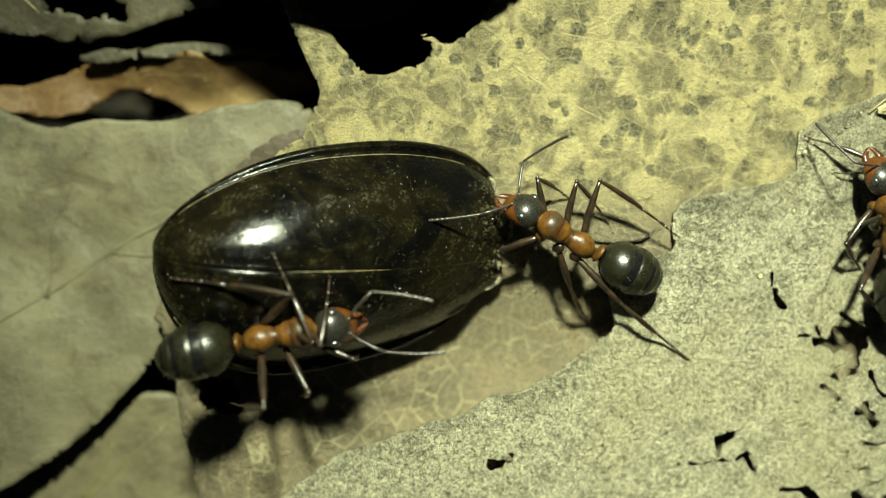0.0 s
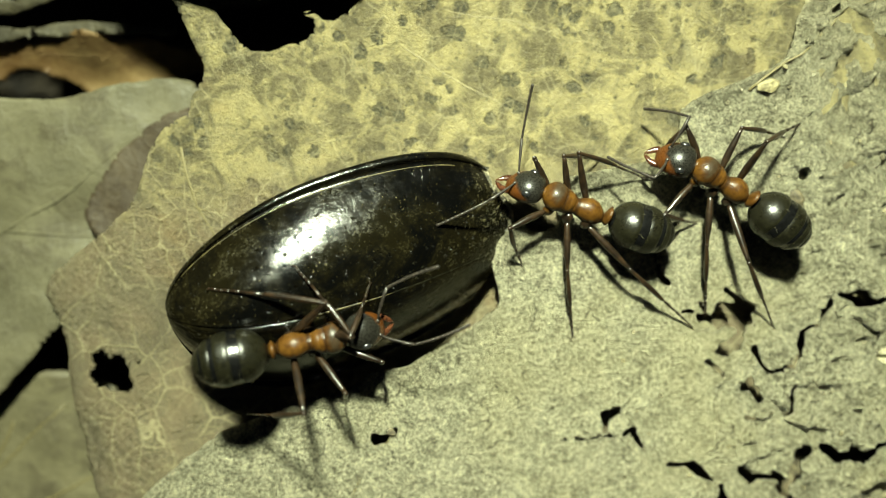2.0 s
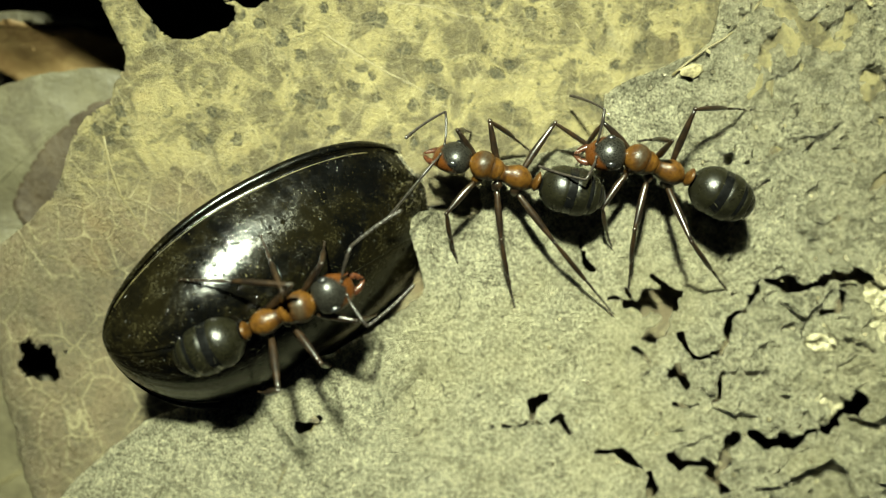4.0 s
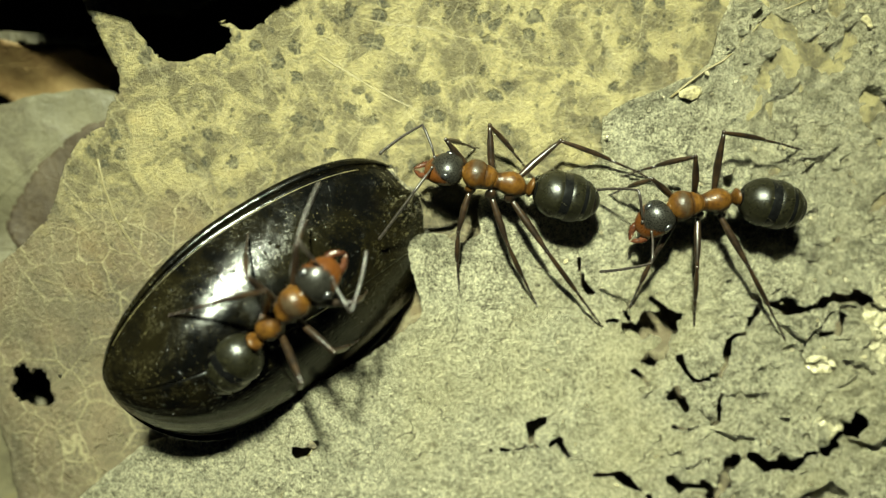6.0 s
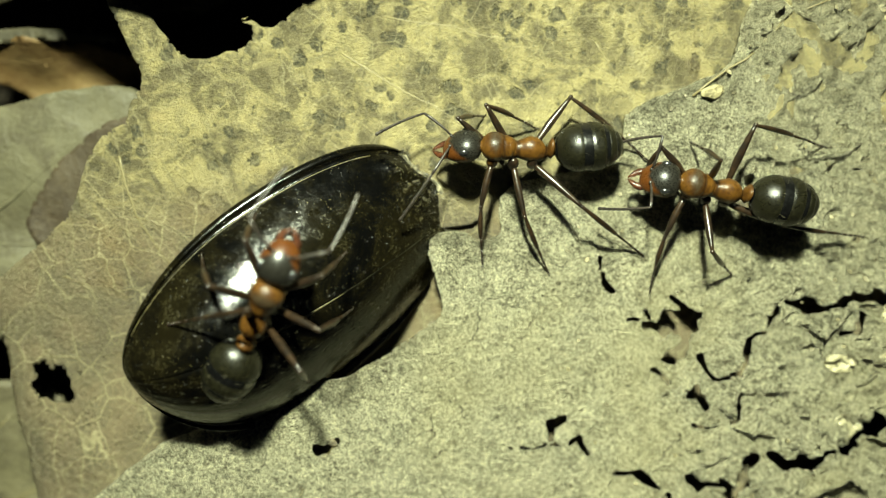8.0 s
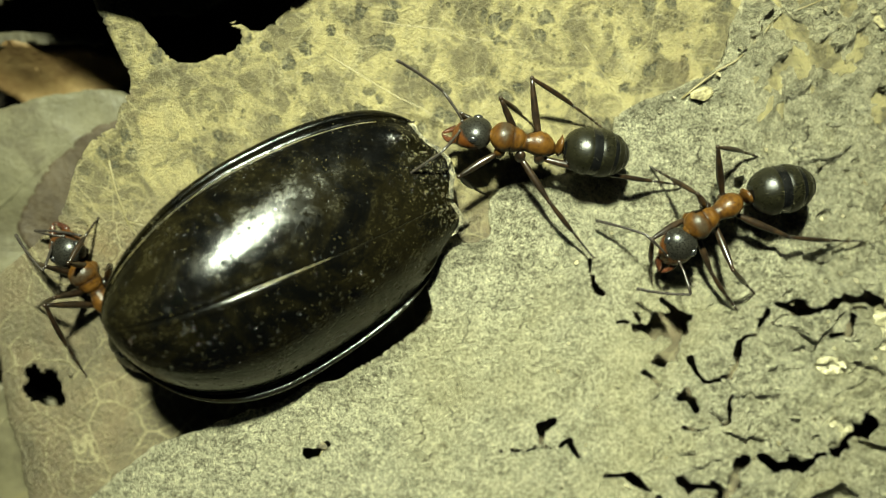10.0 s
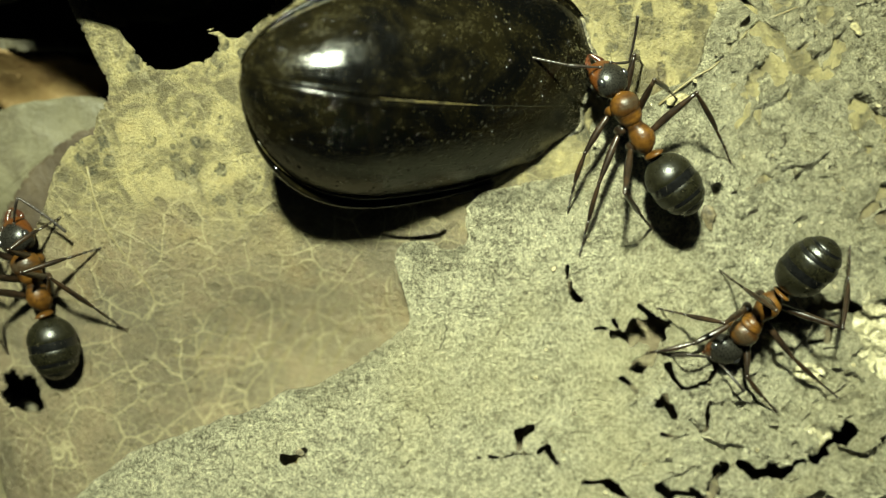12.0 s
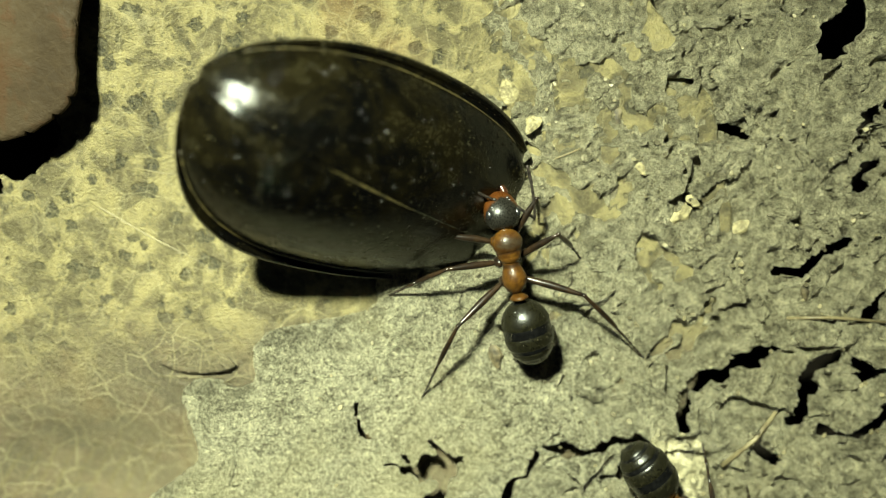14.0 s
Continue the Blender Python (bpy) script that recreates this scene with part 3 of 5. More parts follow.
crack(0.24, (23.94, 2.60), (24.61, 1.96), (25.58, 2.68))
crack(0.18, (20.23, -0.86), (20.62, -0.43))
crack(0.18, (20.85, -0.76), (21.49, -1.09))
crack(0.30, (23.75, 8.84), (24.10, 9.42), (24.67, 9.71))
crack(0.32, (23.59, 10.77), (23.94, 11.33), (24.90, 11.61))
crack(0.60, (22.42, 13.38), (22.94, 14.21), (23.28, 14.75))
crack(0.16, (18.15, 8.10), (19.19, 8.97))
crack(0.15, (18.70, 10.88), (20.09, 10.40))
crack(0.14, (16.90, 12.38), (17.67, 12.28))
crack(0.30, (10.81, 13.12), (11.09, 13.21))
crack(0.12, (11.48, 11.37), (11.69, 10.62), (12.61, 9.99))


def ridge(points, height, radius, lift=0.0, sides=7, taper=0.45):
    """A raised vein that lies on a leaf along a soft line."""
    pts = []
    for (a, b), (c, d) in zip(points, points[1:]):
        pts += [(a + (c - a) * k / 8, b + (d - b) * k / 8) for k in range(8)]
    pts.append(points[-1])
    out, rad = [], []
    for i, (x, y) in enumerate(pts):
        x, y = x + 0.12 * float(wave(x, y, 1.5, 11)), y + 0.12 * float(wave(x, y, 1.5, 12))
        out.append((x, y, float(height(x, y)) + lift))
        rad.append(radius * (1 - (1 - taper) * i / len(pts)))
    return tube(out, rad, sides)


def make_yellow_leaf():
    leaf = thing("dry_leaf", "yellow dry leaf with olive rot spots and fine veins", "leaf", group="leaf litter")
    part("blade", sheet(rounded(YELLOW_EDGE, 1), yellow_height, 0.13, 0.16, [([(-13.58, -3.27), (-13.09, -3.47)], 0.75), ([(-13.08, -4.08), (-13.67, -3.77)], 0.5)], 0.10, 5), YELLOW, leaf)
    for width, line in ((0.11, [(-10.49, 4.53), (-9.88, 2.46), (-8.70, 0.25), (-7.94, -2.44), (-7.66, -5.10)]), (0.07, [(-7.94, -2.44), (-4.70, -2.76), (-2.25, -2.98)]),
                        (0.07, [(-2.83, 8.14), (0.33, 6.37), (2.19, 5.13), (3.39, 4.16)]), (0.06, [(6.02, 8.55), (7.24, 7.06), (7.67, 6.10)]), (0.05, [(-9.88, 2.46), (-5.99, 0.76), (-1.99, 0.56)]),
                        (0.05, [(-12.71, 0.34), (-10.65, -0.44), (-8.70, 0.25)]), (0.05, [(-1.28, 9.44), (2.45, 8.72), (6.02, 8.55), (9.17, 9.31)])):
        part("vein", ridge(line, yellow_height, 0.6 * width, -0.40 * width), VEIN, leaf)
    for k in range(9):
        x, y = -7.2 + 0.62 * k, -2.6 - 0.05 * k
        part("vein", ridge([(x, y), (x + 0.5, y + 1.0), (x + 1.2 + 0.05 * k, y + 1.9 + 0.12 * k)], yellow_height, 0.030, -0.012), VEIN, leaf)
        if k % 2:
            part("vein", ridge([(x, y), (x - 0.5, y - 0.8), (x - 1.1, y - 1.5)], yellow_height, 0.028, -0.012), VEIN, leaf)


def make_grey_leaf():
    leaf = thing("weathered_leaf", "grey weathered leaf, cracked and crumbling", "leaf", group="leaf litter")
    part("blade", sheet(rounded(GREY_EDGE, 1), grey_height, 0.095, 0.17, CRACKS, 0.09, 7), GREY, leaf)
    for width, line in ((0.04, [(-4.43, -7.76), (-3.87, -6.43), (-3.12, -5.34)]), (0.04, [(9.41, 6.68), (12.56, 9.33), (15.61, 10.97)])):
        part("vein", ridge(line, grey_height, width, -0.8 * width), VEIN, leaf)


def make_other_leaves():
    def flat(z0, sx, sy, x0, y0, seed, amp=0.5, curl=0.0, size=6):
        def height(x, y, inset=5.0, gap=9.0):
            return z0 + sx * (x - x0) + sy * (y - y0) + amp * fractal(x, y, size, seed, 3) + curl * np.exp(-np.maximum(inset, 0) / 0.9)
        return height

    olive = [(-37.97, 3.58), (-31.64, 7.92), (-25.31, 8.08), (-21.44, 6.74), (-19.85, 5.91), (-18.44, 6.32), (-14.72, 6.40), (-11.54, 7.44), (-9.39, 6.41), (-7.18, 3.08), (-8.10, -2.97), (-13.05, -2.58), (-14.91, -1.59),
             (-16.65, -3.09), (-18.49, -5.20), (-20.42, -6.69), (-22.82, -8.08), (-27.46, -9.54), (-34.79, -7.89), (-39.94, -2.10)]
    h = flat(-2.3, -0.03, -0.03, -15, 2, 110, 0.45)
    leaf = thing("dry_leaf", "smooth olive-brown dry leaf lying lower in the litter", "leaf", group="leaf litter")
    part("blade", sheet(rounded(olive, 2), h, 0.2, 0.2, (), 0.12, 13), OLIVE, leaf)
    for width, line in ((0.16, [(-28.28, -4.00), (-21.70, -1.03), (-15.97, 2.56), (-12.12, 5.57)]), (0.09, [(-20.28, -0.34), (-19.78, 2.90), (-18.44, 5.45)]), (0.08, [(-17.89, 1.36), (-14.04, 1.20), (-11.12, 2.03)])):
        part("vein", ridge(line, h, width, -0.4 * width), OLIVE, leaf)

    low = [(-34.80, -8.94), (-26.46, -8.61), (-20.65, -6.55), (-18.14, -4.65), (-16.60, -4.15), (-14.55, -4.65), (-11.98, -7.09), (-11.94, -15.36), (-19.87, -20.39), (-31.32, -16.99)]
    h = flat(-3.4, 0.02, 0.05, -18, -7, 120, 0.35)
    leaf = thing("dry_leaf", "tan dry leaf with branching fine veins, half covered", "leaf", group="leaf litter")
    part("blade", sheet(rounded(low, 2), h, 0.22, 0.2, (), 0.14, 14), TAN, leaf)
    for line in ([(-23.67, -12.06), (-19.80, -9.07), (-16.40, -5.66)], [(-19.80, -9.07), (-18.44, -6.46)], [(-21.35, -10.27), (-17.87, -10.10), (-14.94, -8.70)]):
        part("vein", ridge(line, h, 0.09, -0.03), VEIN, leaf)

    def curled(x, y, inset=5.0, gap=9.0):
        v = y - 8.1 + 0.10 * (x + 16)
        return -3.9 + 0.75 * v + 0.30 * v * v + 0.9 * wave(x, y, 5.5, 131) + 0.35 * wave(x, y, 1.6, 133)
    curl = [(-24.36, 7.19), (-21.01, 7.75), (-19.79, 8.45), (-15.53, 8.94), (-10.51, 8.58), (-10.12, 7.81), (-12.64, 7.07), (-14.76, 6.44), (-16.48, 7.47), (-17.90, 7.63), (-19.61, 6.53), (-21.02, 6.50)]
    leaf = thing("curled_leaf", "rust-brown curled dry leaf edge in shade", "leaf", group="leaf litter")
    part("blade", sheet(rounded(curl, 2), curled, 0.14, 0.22, (), 0.14, 15), BROWN, leaf)
    for line in ([(-20.26, 7.28), (-17.81, 8.11), (-13.99, 8.11), (-10.90, 8.08)], [(-16.86, 8.13), (-15.72, 8.74)], [(-14.57, 8.09), (-14.57, 7.02)]):
        part("vein", ridge(line, curled, 0.05, -0.035), BROWN, leaf)

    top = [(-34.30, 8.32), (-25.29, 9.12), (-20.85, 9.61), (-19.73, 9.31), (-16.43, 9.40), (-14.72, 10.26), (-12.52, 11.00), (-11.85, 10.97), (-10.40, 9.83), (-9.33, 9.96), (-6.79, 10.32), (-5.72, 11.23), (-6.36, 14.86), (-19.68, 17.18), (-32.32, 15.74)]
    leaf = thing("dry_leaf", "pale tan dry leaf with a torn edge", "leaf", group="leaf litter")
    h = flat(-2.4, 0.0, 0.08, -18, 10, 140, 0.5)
    part("blade", sheet(rounded(top, 2), h, 0.2, 0.2, ([[(-19.82, 10.69), (-17.28, 10.38)], 0.6], [[(-14.25, 11.91), (-12.91, 11.66)], 0.4]), 0.16, 16), TAN_SHADED, leaf)
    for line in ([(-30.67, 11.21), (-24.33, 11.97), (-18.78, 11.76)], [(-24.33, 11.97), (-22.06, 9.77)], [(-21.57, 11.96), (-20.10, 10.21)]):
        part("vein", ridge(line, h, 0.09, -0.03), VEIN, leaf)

    upper = [(-13.16, 11.25), (-10.74, 10.61), (-8.73, 10.05), (-6.42, 10.27), (-4.21, 10.30), (-2.46, 11.49), (-2.27, 13.29), (-1.82, 16.08), (-3.28, 20.48), (-10.84, 21.21), (-15.85, 16.29)]
    leaf = thing("dry_leaf", "flat tan leaf lying over the yellow leaf", "leaf", group="leaf litter")
    h = flat(1.5, 0.01, 0.02, -8, 12, 150, 0.25)
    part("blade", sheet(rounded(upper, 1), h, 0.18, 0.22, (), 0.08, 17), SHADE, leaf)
    for line in ([(-11.30, 17.98), (-8.27, 14.60), (-6.56, 10.68)], [(-8.27, 14.60), (-4.76, 14.08), (-2.70, 13.02)]):
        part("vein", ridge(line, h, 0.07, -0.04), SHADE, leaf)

    scrap = [(-14.91, 2.21), (-13.61, 4.09), (-11.91, 5.75), (-10.57, 6.17), (-8.94, 5.47), (-9.01, 1.92), (-11.93, 1.70), (-12.88, 1.27), (-13.63, 0.63), (-14.53, 1.48)]
    leaf = thing("dry_leaf", "dark brown leaf scrap between two paler leaves", "leaf", group="leaf litter")
    h = flat(-1.7, 0.02, -0.05, -13, 3, 155, 0.35)
    part("blade", sheet(rounded(scrap, 2), h, 0.14, 0.16, (), 0.16, 20), SCRAP, leaf)

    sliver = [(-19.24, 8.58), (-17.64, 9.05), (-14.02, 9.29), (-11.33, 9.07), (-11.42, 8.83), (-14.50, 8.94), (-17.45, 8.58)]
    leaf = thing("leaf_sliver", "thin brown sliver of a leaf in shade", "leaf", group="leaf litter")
    part("blade", sheet(rounded(sliver, 1), flat(-3.0, 0.0, 0.1, -15, 9, 160, 0.3), 0.12, 0.15, (), 0.08, 18), TAN_SHADED, leaf)

    flap = [(-0.97, 2.57), (-0.17, 2.87), (0.43, 3.46), (1.42, 2.97), (2.22, 2.37), (0.42, 2.07)]
    leaf = thing("leaf_scrap", "small pale torn leaf scrap on the yellow leaf", "leaf scrap")
    part("blade", sheet(rounded(flap, 1), lambda x, y, i, g: yellow_height(x, y) + 0.14 + 0.1 * ease((x - 0.2) / 1.5), 0.08, 0.1, (), 0.05, 19), YELLOW, leaf)


def make_skins():
    """Peeling shreds of shiny leaf skin on the weathered leaf."""
    for outline in ([(16.63, 0.15), (17.18, 0.16), (18.42, -0.07), (19.01, -1.59), (18.45, -2.90), (17.30, -3.10), (16.63, -1.77)],
                    [(14.69, -5.17), (15.26, -4.41), (16.05, -5.07), (16.64, -4.52), (16.19, -5.40), (15.37, -5.73)], [(14.57, -2.36), (15.52, -2.58), (15.35, -3.00), (14.71, -2.90)]):
        skin = thing("leaf_skin", "thin shiny shred of pale leaf skin on the weathered leaf", "leaf skin", group="leaf skins")
        part("shred", sheet(rounded(outline, 1), lambda x, y, i, g: grey_height(x, y) + 0.02 + 0.03 * fractal(x, y, 0.5, 400, 3), 0.06, 0.02, (), 0.3, 21), SKIN, skin)


make_ground()
make_yellow_leaf()
make_grey_leaf()
make_other_leaves()
make_skins()


def floor_at(x, y):
    """The height on which something stands at a place."""
    on_grey = bool(inside(np.array([x]), np.array([y]), GREY_EDGE)[0])
    return float(grey_height(np.array([x]), np.array([y]))[0]) if on_grey else float(yellow_height(np.array([x]), np.array([y]))[0])


# ---- straws and crumbs on the weathered leaf ----
def make_straw(points, radius, label, material=None):
    pts = [(x, y, float(grey_height(np.array([x]), np.array([y]))[0]) + dz) for x, y, dz in points]
    straw = thing("straw", label, "straw")
    part("stem", tube(pts, [radius * (1 - 0.4 * i / len(pts)) for i in range(len(pts))], 7), material or STRAW, straw)


make_straw([(19.4, -1.2, 0.02), (20.4, -0.1, 0.05), (21.4, 1.0, 0.05)], 0.09, "dry brown straw lying on the weathered leaf")
make_straw([(21.4, 4.2, 0.2), (22.6, 4.35, 0.3), (23.9, 4.15, 0.3), (25.3, 4.0, 0.25)], 0.07, "pale thin straw over a crack")


def make_crumb(x, y, size, material, label, seed):
    r = random.Random(seed)
    st = [(size * (k / 4 - 0.5) * 1.5, size * 0.45 * math.sin(math.pi * (0.12 + 0.76 * k / 4)) * r.uniform(0.7, 1.3), size * 0.2 * math.sin(math.pi * (0.12 + 0.76 * k / 4)) * r.uniform(0.7, 1.3), 0) for k in range(5)]
    v, f = rings(st, 7)
    v = [(a * r.uniform(0.88, 1.12), b * r.uniform(0.8, 1.2), c * r.uniform(0.8, 1.2)) for a, b, c in v]
    ob = new("crumb", mesh_of("crumb", (v, f), material, False))
    ob.matrix_basis = pose(x * MM, y * MM, (floor_at(x, y) + 0.12 * size) * MM, r.uniform(-15, 15), r.uniform(-15, 15), r.uniform(0, 360))
    tagged(ob, label, "crumb", group="leaf crumbs")


for k, (x, y, s, light) in enumerate(((10.0, 6.9, 0.7, 1), (11.6, 11.9, 0.9, 1), (12.4, 10.9, 0.7, 1), (17.6, 7.9, 0.9, 1), (17.9, 8.3, 0.5, 1), (11.2, 2.9, 0.75, 0), (16.2, 9.4, 0.5, 1),
                                      (21.9, 5.2, 0.6, 0), (13.9, 8.1, 0.6, 1), (15.3, 11.2, 0.5, 0), (-3.1, -5.2, 0.4, 0), (19.8, 7.3, 0.7, 1))):
    make_crumb(x, y, 0.75 * s, CRUMB if light else GRIT, "pale yellowish leaf crumb on the weathered leaf" if light else "dark leaf crumb on the weathered leaf", k)


def make_litter_grit():
    """Countless tiny flakes on the decayed part of the grey leaf."""
    r = np.random.RandomState(8)
    verts, faces = [], []
    n = 0
    while n < 700:
        x, y = r.uniform(5, 30), r.uniform(-9, 20)
        if r.rand() > 0.25 + 0.75 * float(ease((x - 8) / 8 + (y - 6) / 14)) or not inside(np.array([x]), np.array([y]), GREY_EDGE)[0]:
            continue
        z = float(grey_height(np.array([x]), np.array([y]))[0])
        s, a = r.uniform(0.03, 0.10), r.uniform(0, 6.3)
        tip = r.uniform(-0.3, 0.3, 2)
        base = len(verts)
        for i, (u, v) in enumerate(((-1, -0.5), (0.1, -0.8), (1, 0.1), (0.2, 0.7), (-0.8, 0.5))):
            u, v = u * s * r.uniform(0.7, 1.3), v * s * r.uniform(0.6, 1.3)
            px, py = x + u * math.cos(a) - v * math.sin(a), y + u * math.sin(a) + v * math.cos(a)
            pz = z + 0.05 + tip[0] * u + tip[1] * v
            verts.append((px, py, pz))
            verts.append((px, py, pz - 0.06))
        up = [base + 2 * i for i in range(5)]
        faces.append(tuple(up))
        faces.append(tuple(i + 1 for i in reversed(up)))
        for i in range(5):
            p, q = up[i], up[(i + 1) % 5]
            faces.append((p, p + 1, q + 1, q))
        n += 1
    ob = new("leaf_flakes", mesh_of("leaf_flakes", (verts, faces), CRUMB_MIX, False))
    tagged(ob, "tiny flakes of decayed leaf strewn on the weathered leaf", "leaf flakes", kind="stuff")


def flake_material():
    n = Nodes("leaf_flakes")
    geo = n.tree.nodes.new("ShaderNodeNewGeometry")
    f = geo.outputs["Random Per Island"]
    base = n.mix(n.step(f, 0.2, 0.9), (0.08, 0.068, 0.038), (0.26, 0.225, 0.13))
    n.bump(n.noise(0.1, 3), 0.05)
    return n.done(base, n.step(f, 0.0, 1.0, 0.7, 0.3))


CRUMB_MIX = flake_material()
make_litter_grit()


# ---- the beetle's wing case ----
LONG, WIDE, TALL = 11.7, 7.3, 2.1


def case_point(u, v):
    """u 0 at the rear tip to 1 at the front, v -1 to 1 across; the dome with its flat rim."""
    a = abs(v)
    if u < 0.47:
        w = (1 - (1 - u / 0.47) ** 2.2) ** 0.56
    else:
        w = 1 - 0.36 * ((u - 0.47) / 0.53) ** 2.3
    # torn askew: the left half is fuller in front, the right half behind
    half = WIDE / 2 * max(w, 0.02) * ((1 if v > 0 else 1.13) + (0.27 if v > 0 else -0.27) * (2 * u - 1))
    rise = TALL * (math.sin(math.pi / 2 * (u / 0.32) ** 0.66) if u < 0.32 else 1 - 0.76 * ((u - 0.32) / 0.68) ** 1.9)
    front = max(0, (u - 0.72) / 0.28)
    x = LONG * (u - 0.5) - (0.9 if v > 0 else 1.5) * front ** 2 * a ** (3 if v > 0 else 1.6) - 0.18 * front ** 2 * math.cos(a * 9)
    rim = 0.84
    edge = math.radians(50)
    if a < rim:
        t = a / rim
        y = half * 0.885 * math.sin(t * edge) / math.sin(edge)
        z = 0.08 + rise * (math.cos(t * edge) - math.cos(edge)) / (1 - math.cos(edge))
    else:
        t = (a - rim) / (1 - rim)
        y = half * (0.885 + 0.117 * t)
        z = 0.08 - 0.09 * math.sin(min(1, 1.6 * t) * math.pi) + 0.02 * t - 0.20 * t ** 5
    stria = 0.004 * math.cos(a * 52) * float(ease((0.42 - u) * 3)) * min(1, half)
    seam = (-0.035 * math.exp(-(a / 0.016) ** 2) + 0.03 * math.exp(-((a - 0.035) / 0.016) ** 2)) * float(ease((0.60 - u) * 4)) * min(1, half)
    knob = 0.24 * math.exp(-((a - 0.70) / 0.12) ** 2 - ((u - 0.92) / 0.06) ** 2)
    return x, math.copysign(y, v), z + stria + seam + knob


def elytron(side):
    us = [0.002 + 0.998 * (k / 110) ** 1.35 for k in range(111)]
    vs = [side * max(1e-6, k / 78) for k in range(79)]
    top = [case_point(u, v) for u in us for v in vs]
    low = [(x * 0.985, y - side * 0.10 if abs(y) > 0.2 else y, z - 0.12) for x, y, z in top]
    n, m = len(us), len(vs)
    faces = []
    for i in range(n - 1):
        for k in range(m - 1):
            a = i * m + k
            q = (a, a + m, a + m + 1, a + 1)
            q = q if side > 0 else q[::-1]
            faces.append(q)
            faces.append(tuple(p + n * m for p in reversed(q)))
    for i in range(n - 1):
        for k in (0, m - 1):
            a = i * m + k
            q = (a, a + n * m, a + m + n * m, a + m)
            faces.append(q if (k == 0) == (side > 0) else q[::-1])
    for i in (0, n - 1):
        for k in range(m - 1):
            a = i * m + k
            q = (a, a + 1, a + 1 + n * m, a + n * m)
            faces.append(q if (i == 0) == (side > 0) else q[::-1])
    return top + low, faces


def torn_strip(side):
    """Shreds of dry tissue along the torn front edge: an uneven, lumpy band."""
    verts, faces, rows = [], [], 90
    for i in range(rows):
        v = side * (0.02 + 0.90 * i / (rows - 1))
        x, y, z = case_point(1.0, v)
        shred = max(0.03, (0.10 if side > 0 else 0.22) + 0.30 * float(fractal(y, side * 3.0, 0.55, 210, 3)))
        lump = 0.06 * float(fractal(y, 7.0, 0.3, 220, 2))
        back = 0.14 + 0.26 * max(0, float(fractal(y, 11.0, 0.8, 230, 3)))
        for u, w in ((-back, 0.03), (-0.5 * back, 0.10 + lump), (0.02, 0.10 - lump), (0.5 * shred, -0.06 + lump), (shred, -0.20 - lump), (0.4 * shred, -0.28), (-0.05, -0.24)):
            verts.append((x + u, y + 0.06 * float(wave(y * 3, u * 9, 0.4, 240)), z + w))
    for i in range(rows - 1):
        for k in range(6):
            a = i * 7 + k
            q = (a, a + 1, a + 8, a + 7)
            faces.append(q if side > 0 else q[::-1])
    return verts, faces


def make_case():
    case = thing("beetle_wing_case", "shiny black beetle wing case, torn off, dusty", "wing case")
    for side in (1, -1):
        wing = part("elytron", elytron(side), SHELL, case)
        part("torn_edge", torn_strip(side), TORN, wing, "pale ragged torn front edge")
        lip = [case_point(0.06 + 0.80 * k / 60, side * 0.845) for k in range(61)]
        line = tube([(x, y, z - 0.004) for x, y, z in lip], [0.012 + 0.022 * (0.5 + 0.5 * float(wave(x, y, 1.4, 33))) for x, y, z in lip], 6)
        part("margin_line", line, GOLD, wing, "golden-brown dust line inside the rim")
    ridge_line = [case_point(0.30 + 0.30 * k / 30, 1e-6) for k in range(31)]
    part("seam", tube([(x, y, z - 0.01) for x, y, z in ridge_line], [0.010 + 0.035 * math.sin(math.pi * k / 30) for k in range(31)], 6), GOLD, case, "golden-brown dusty seam")
    web = []
    for i in range(9):
        for k in range(7):
            b = k / 6
            x, y, z = case_point(0.97 - 0.05 * i, -1.0)
            web.append((x, y + 0.06 + 0.35 * b, z - 0.04 - 0.55 * b * (1 - i / 8)))
    f = [(i * 7 + k, i * 7 + k + 1, i * 7 + k + 8, i * 7 + k + 7) for i in range(8) for k in range(6)]
    n = len(web)
    web += [(x, y + 0.04, z) for x, y, z in web]
    f += [tuple(p + n for p in reversed(q)) for q in f[:48]]
    part("side_flap", (web, f), MEMBRANE, case, "thin grey skin under the rim")
    return case


CASE = make_case()
CASE_POINTS = np.array([case_point(u / 60, v / 30) for u in range(1, 61) for v in range(-30, 31)])


# ---- the ants: x ahead, y to the left, z up, origin in the middle of the thorax ----
LEGS = {"front": ((0.72, 0.30, -0.30), 1.55, 2.15), "middle": ((0.02, 0.30, -0.38), 1.8, 2.75), "hind": ((-0.62, 0.28, -0.34), 2.2, 3.7)}
FEELER = (1.15, 1.85)
NECK, WAIST = (1.08, 0.0, 0.12), (-1.30, 0.0, 0.0)


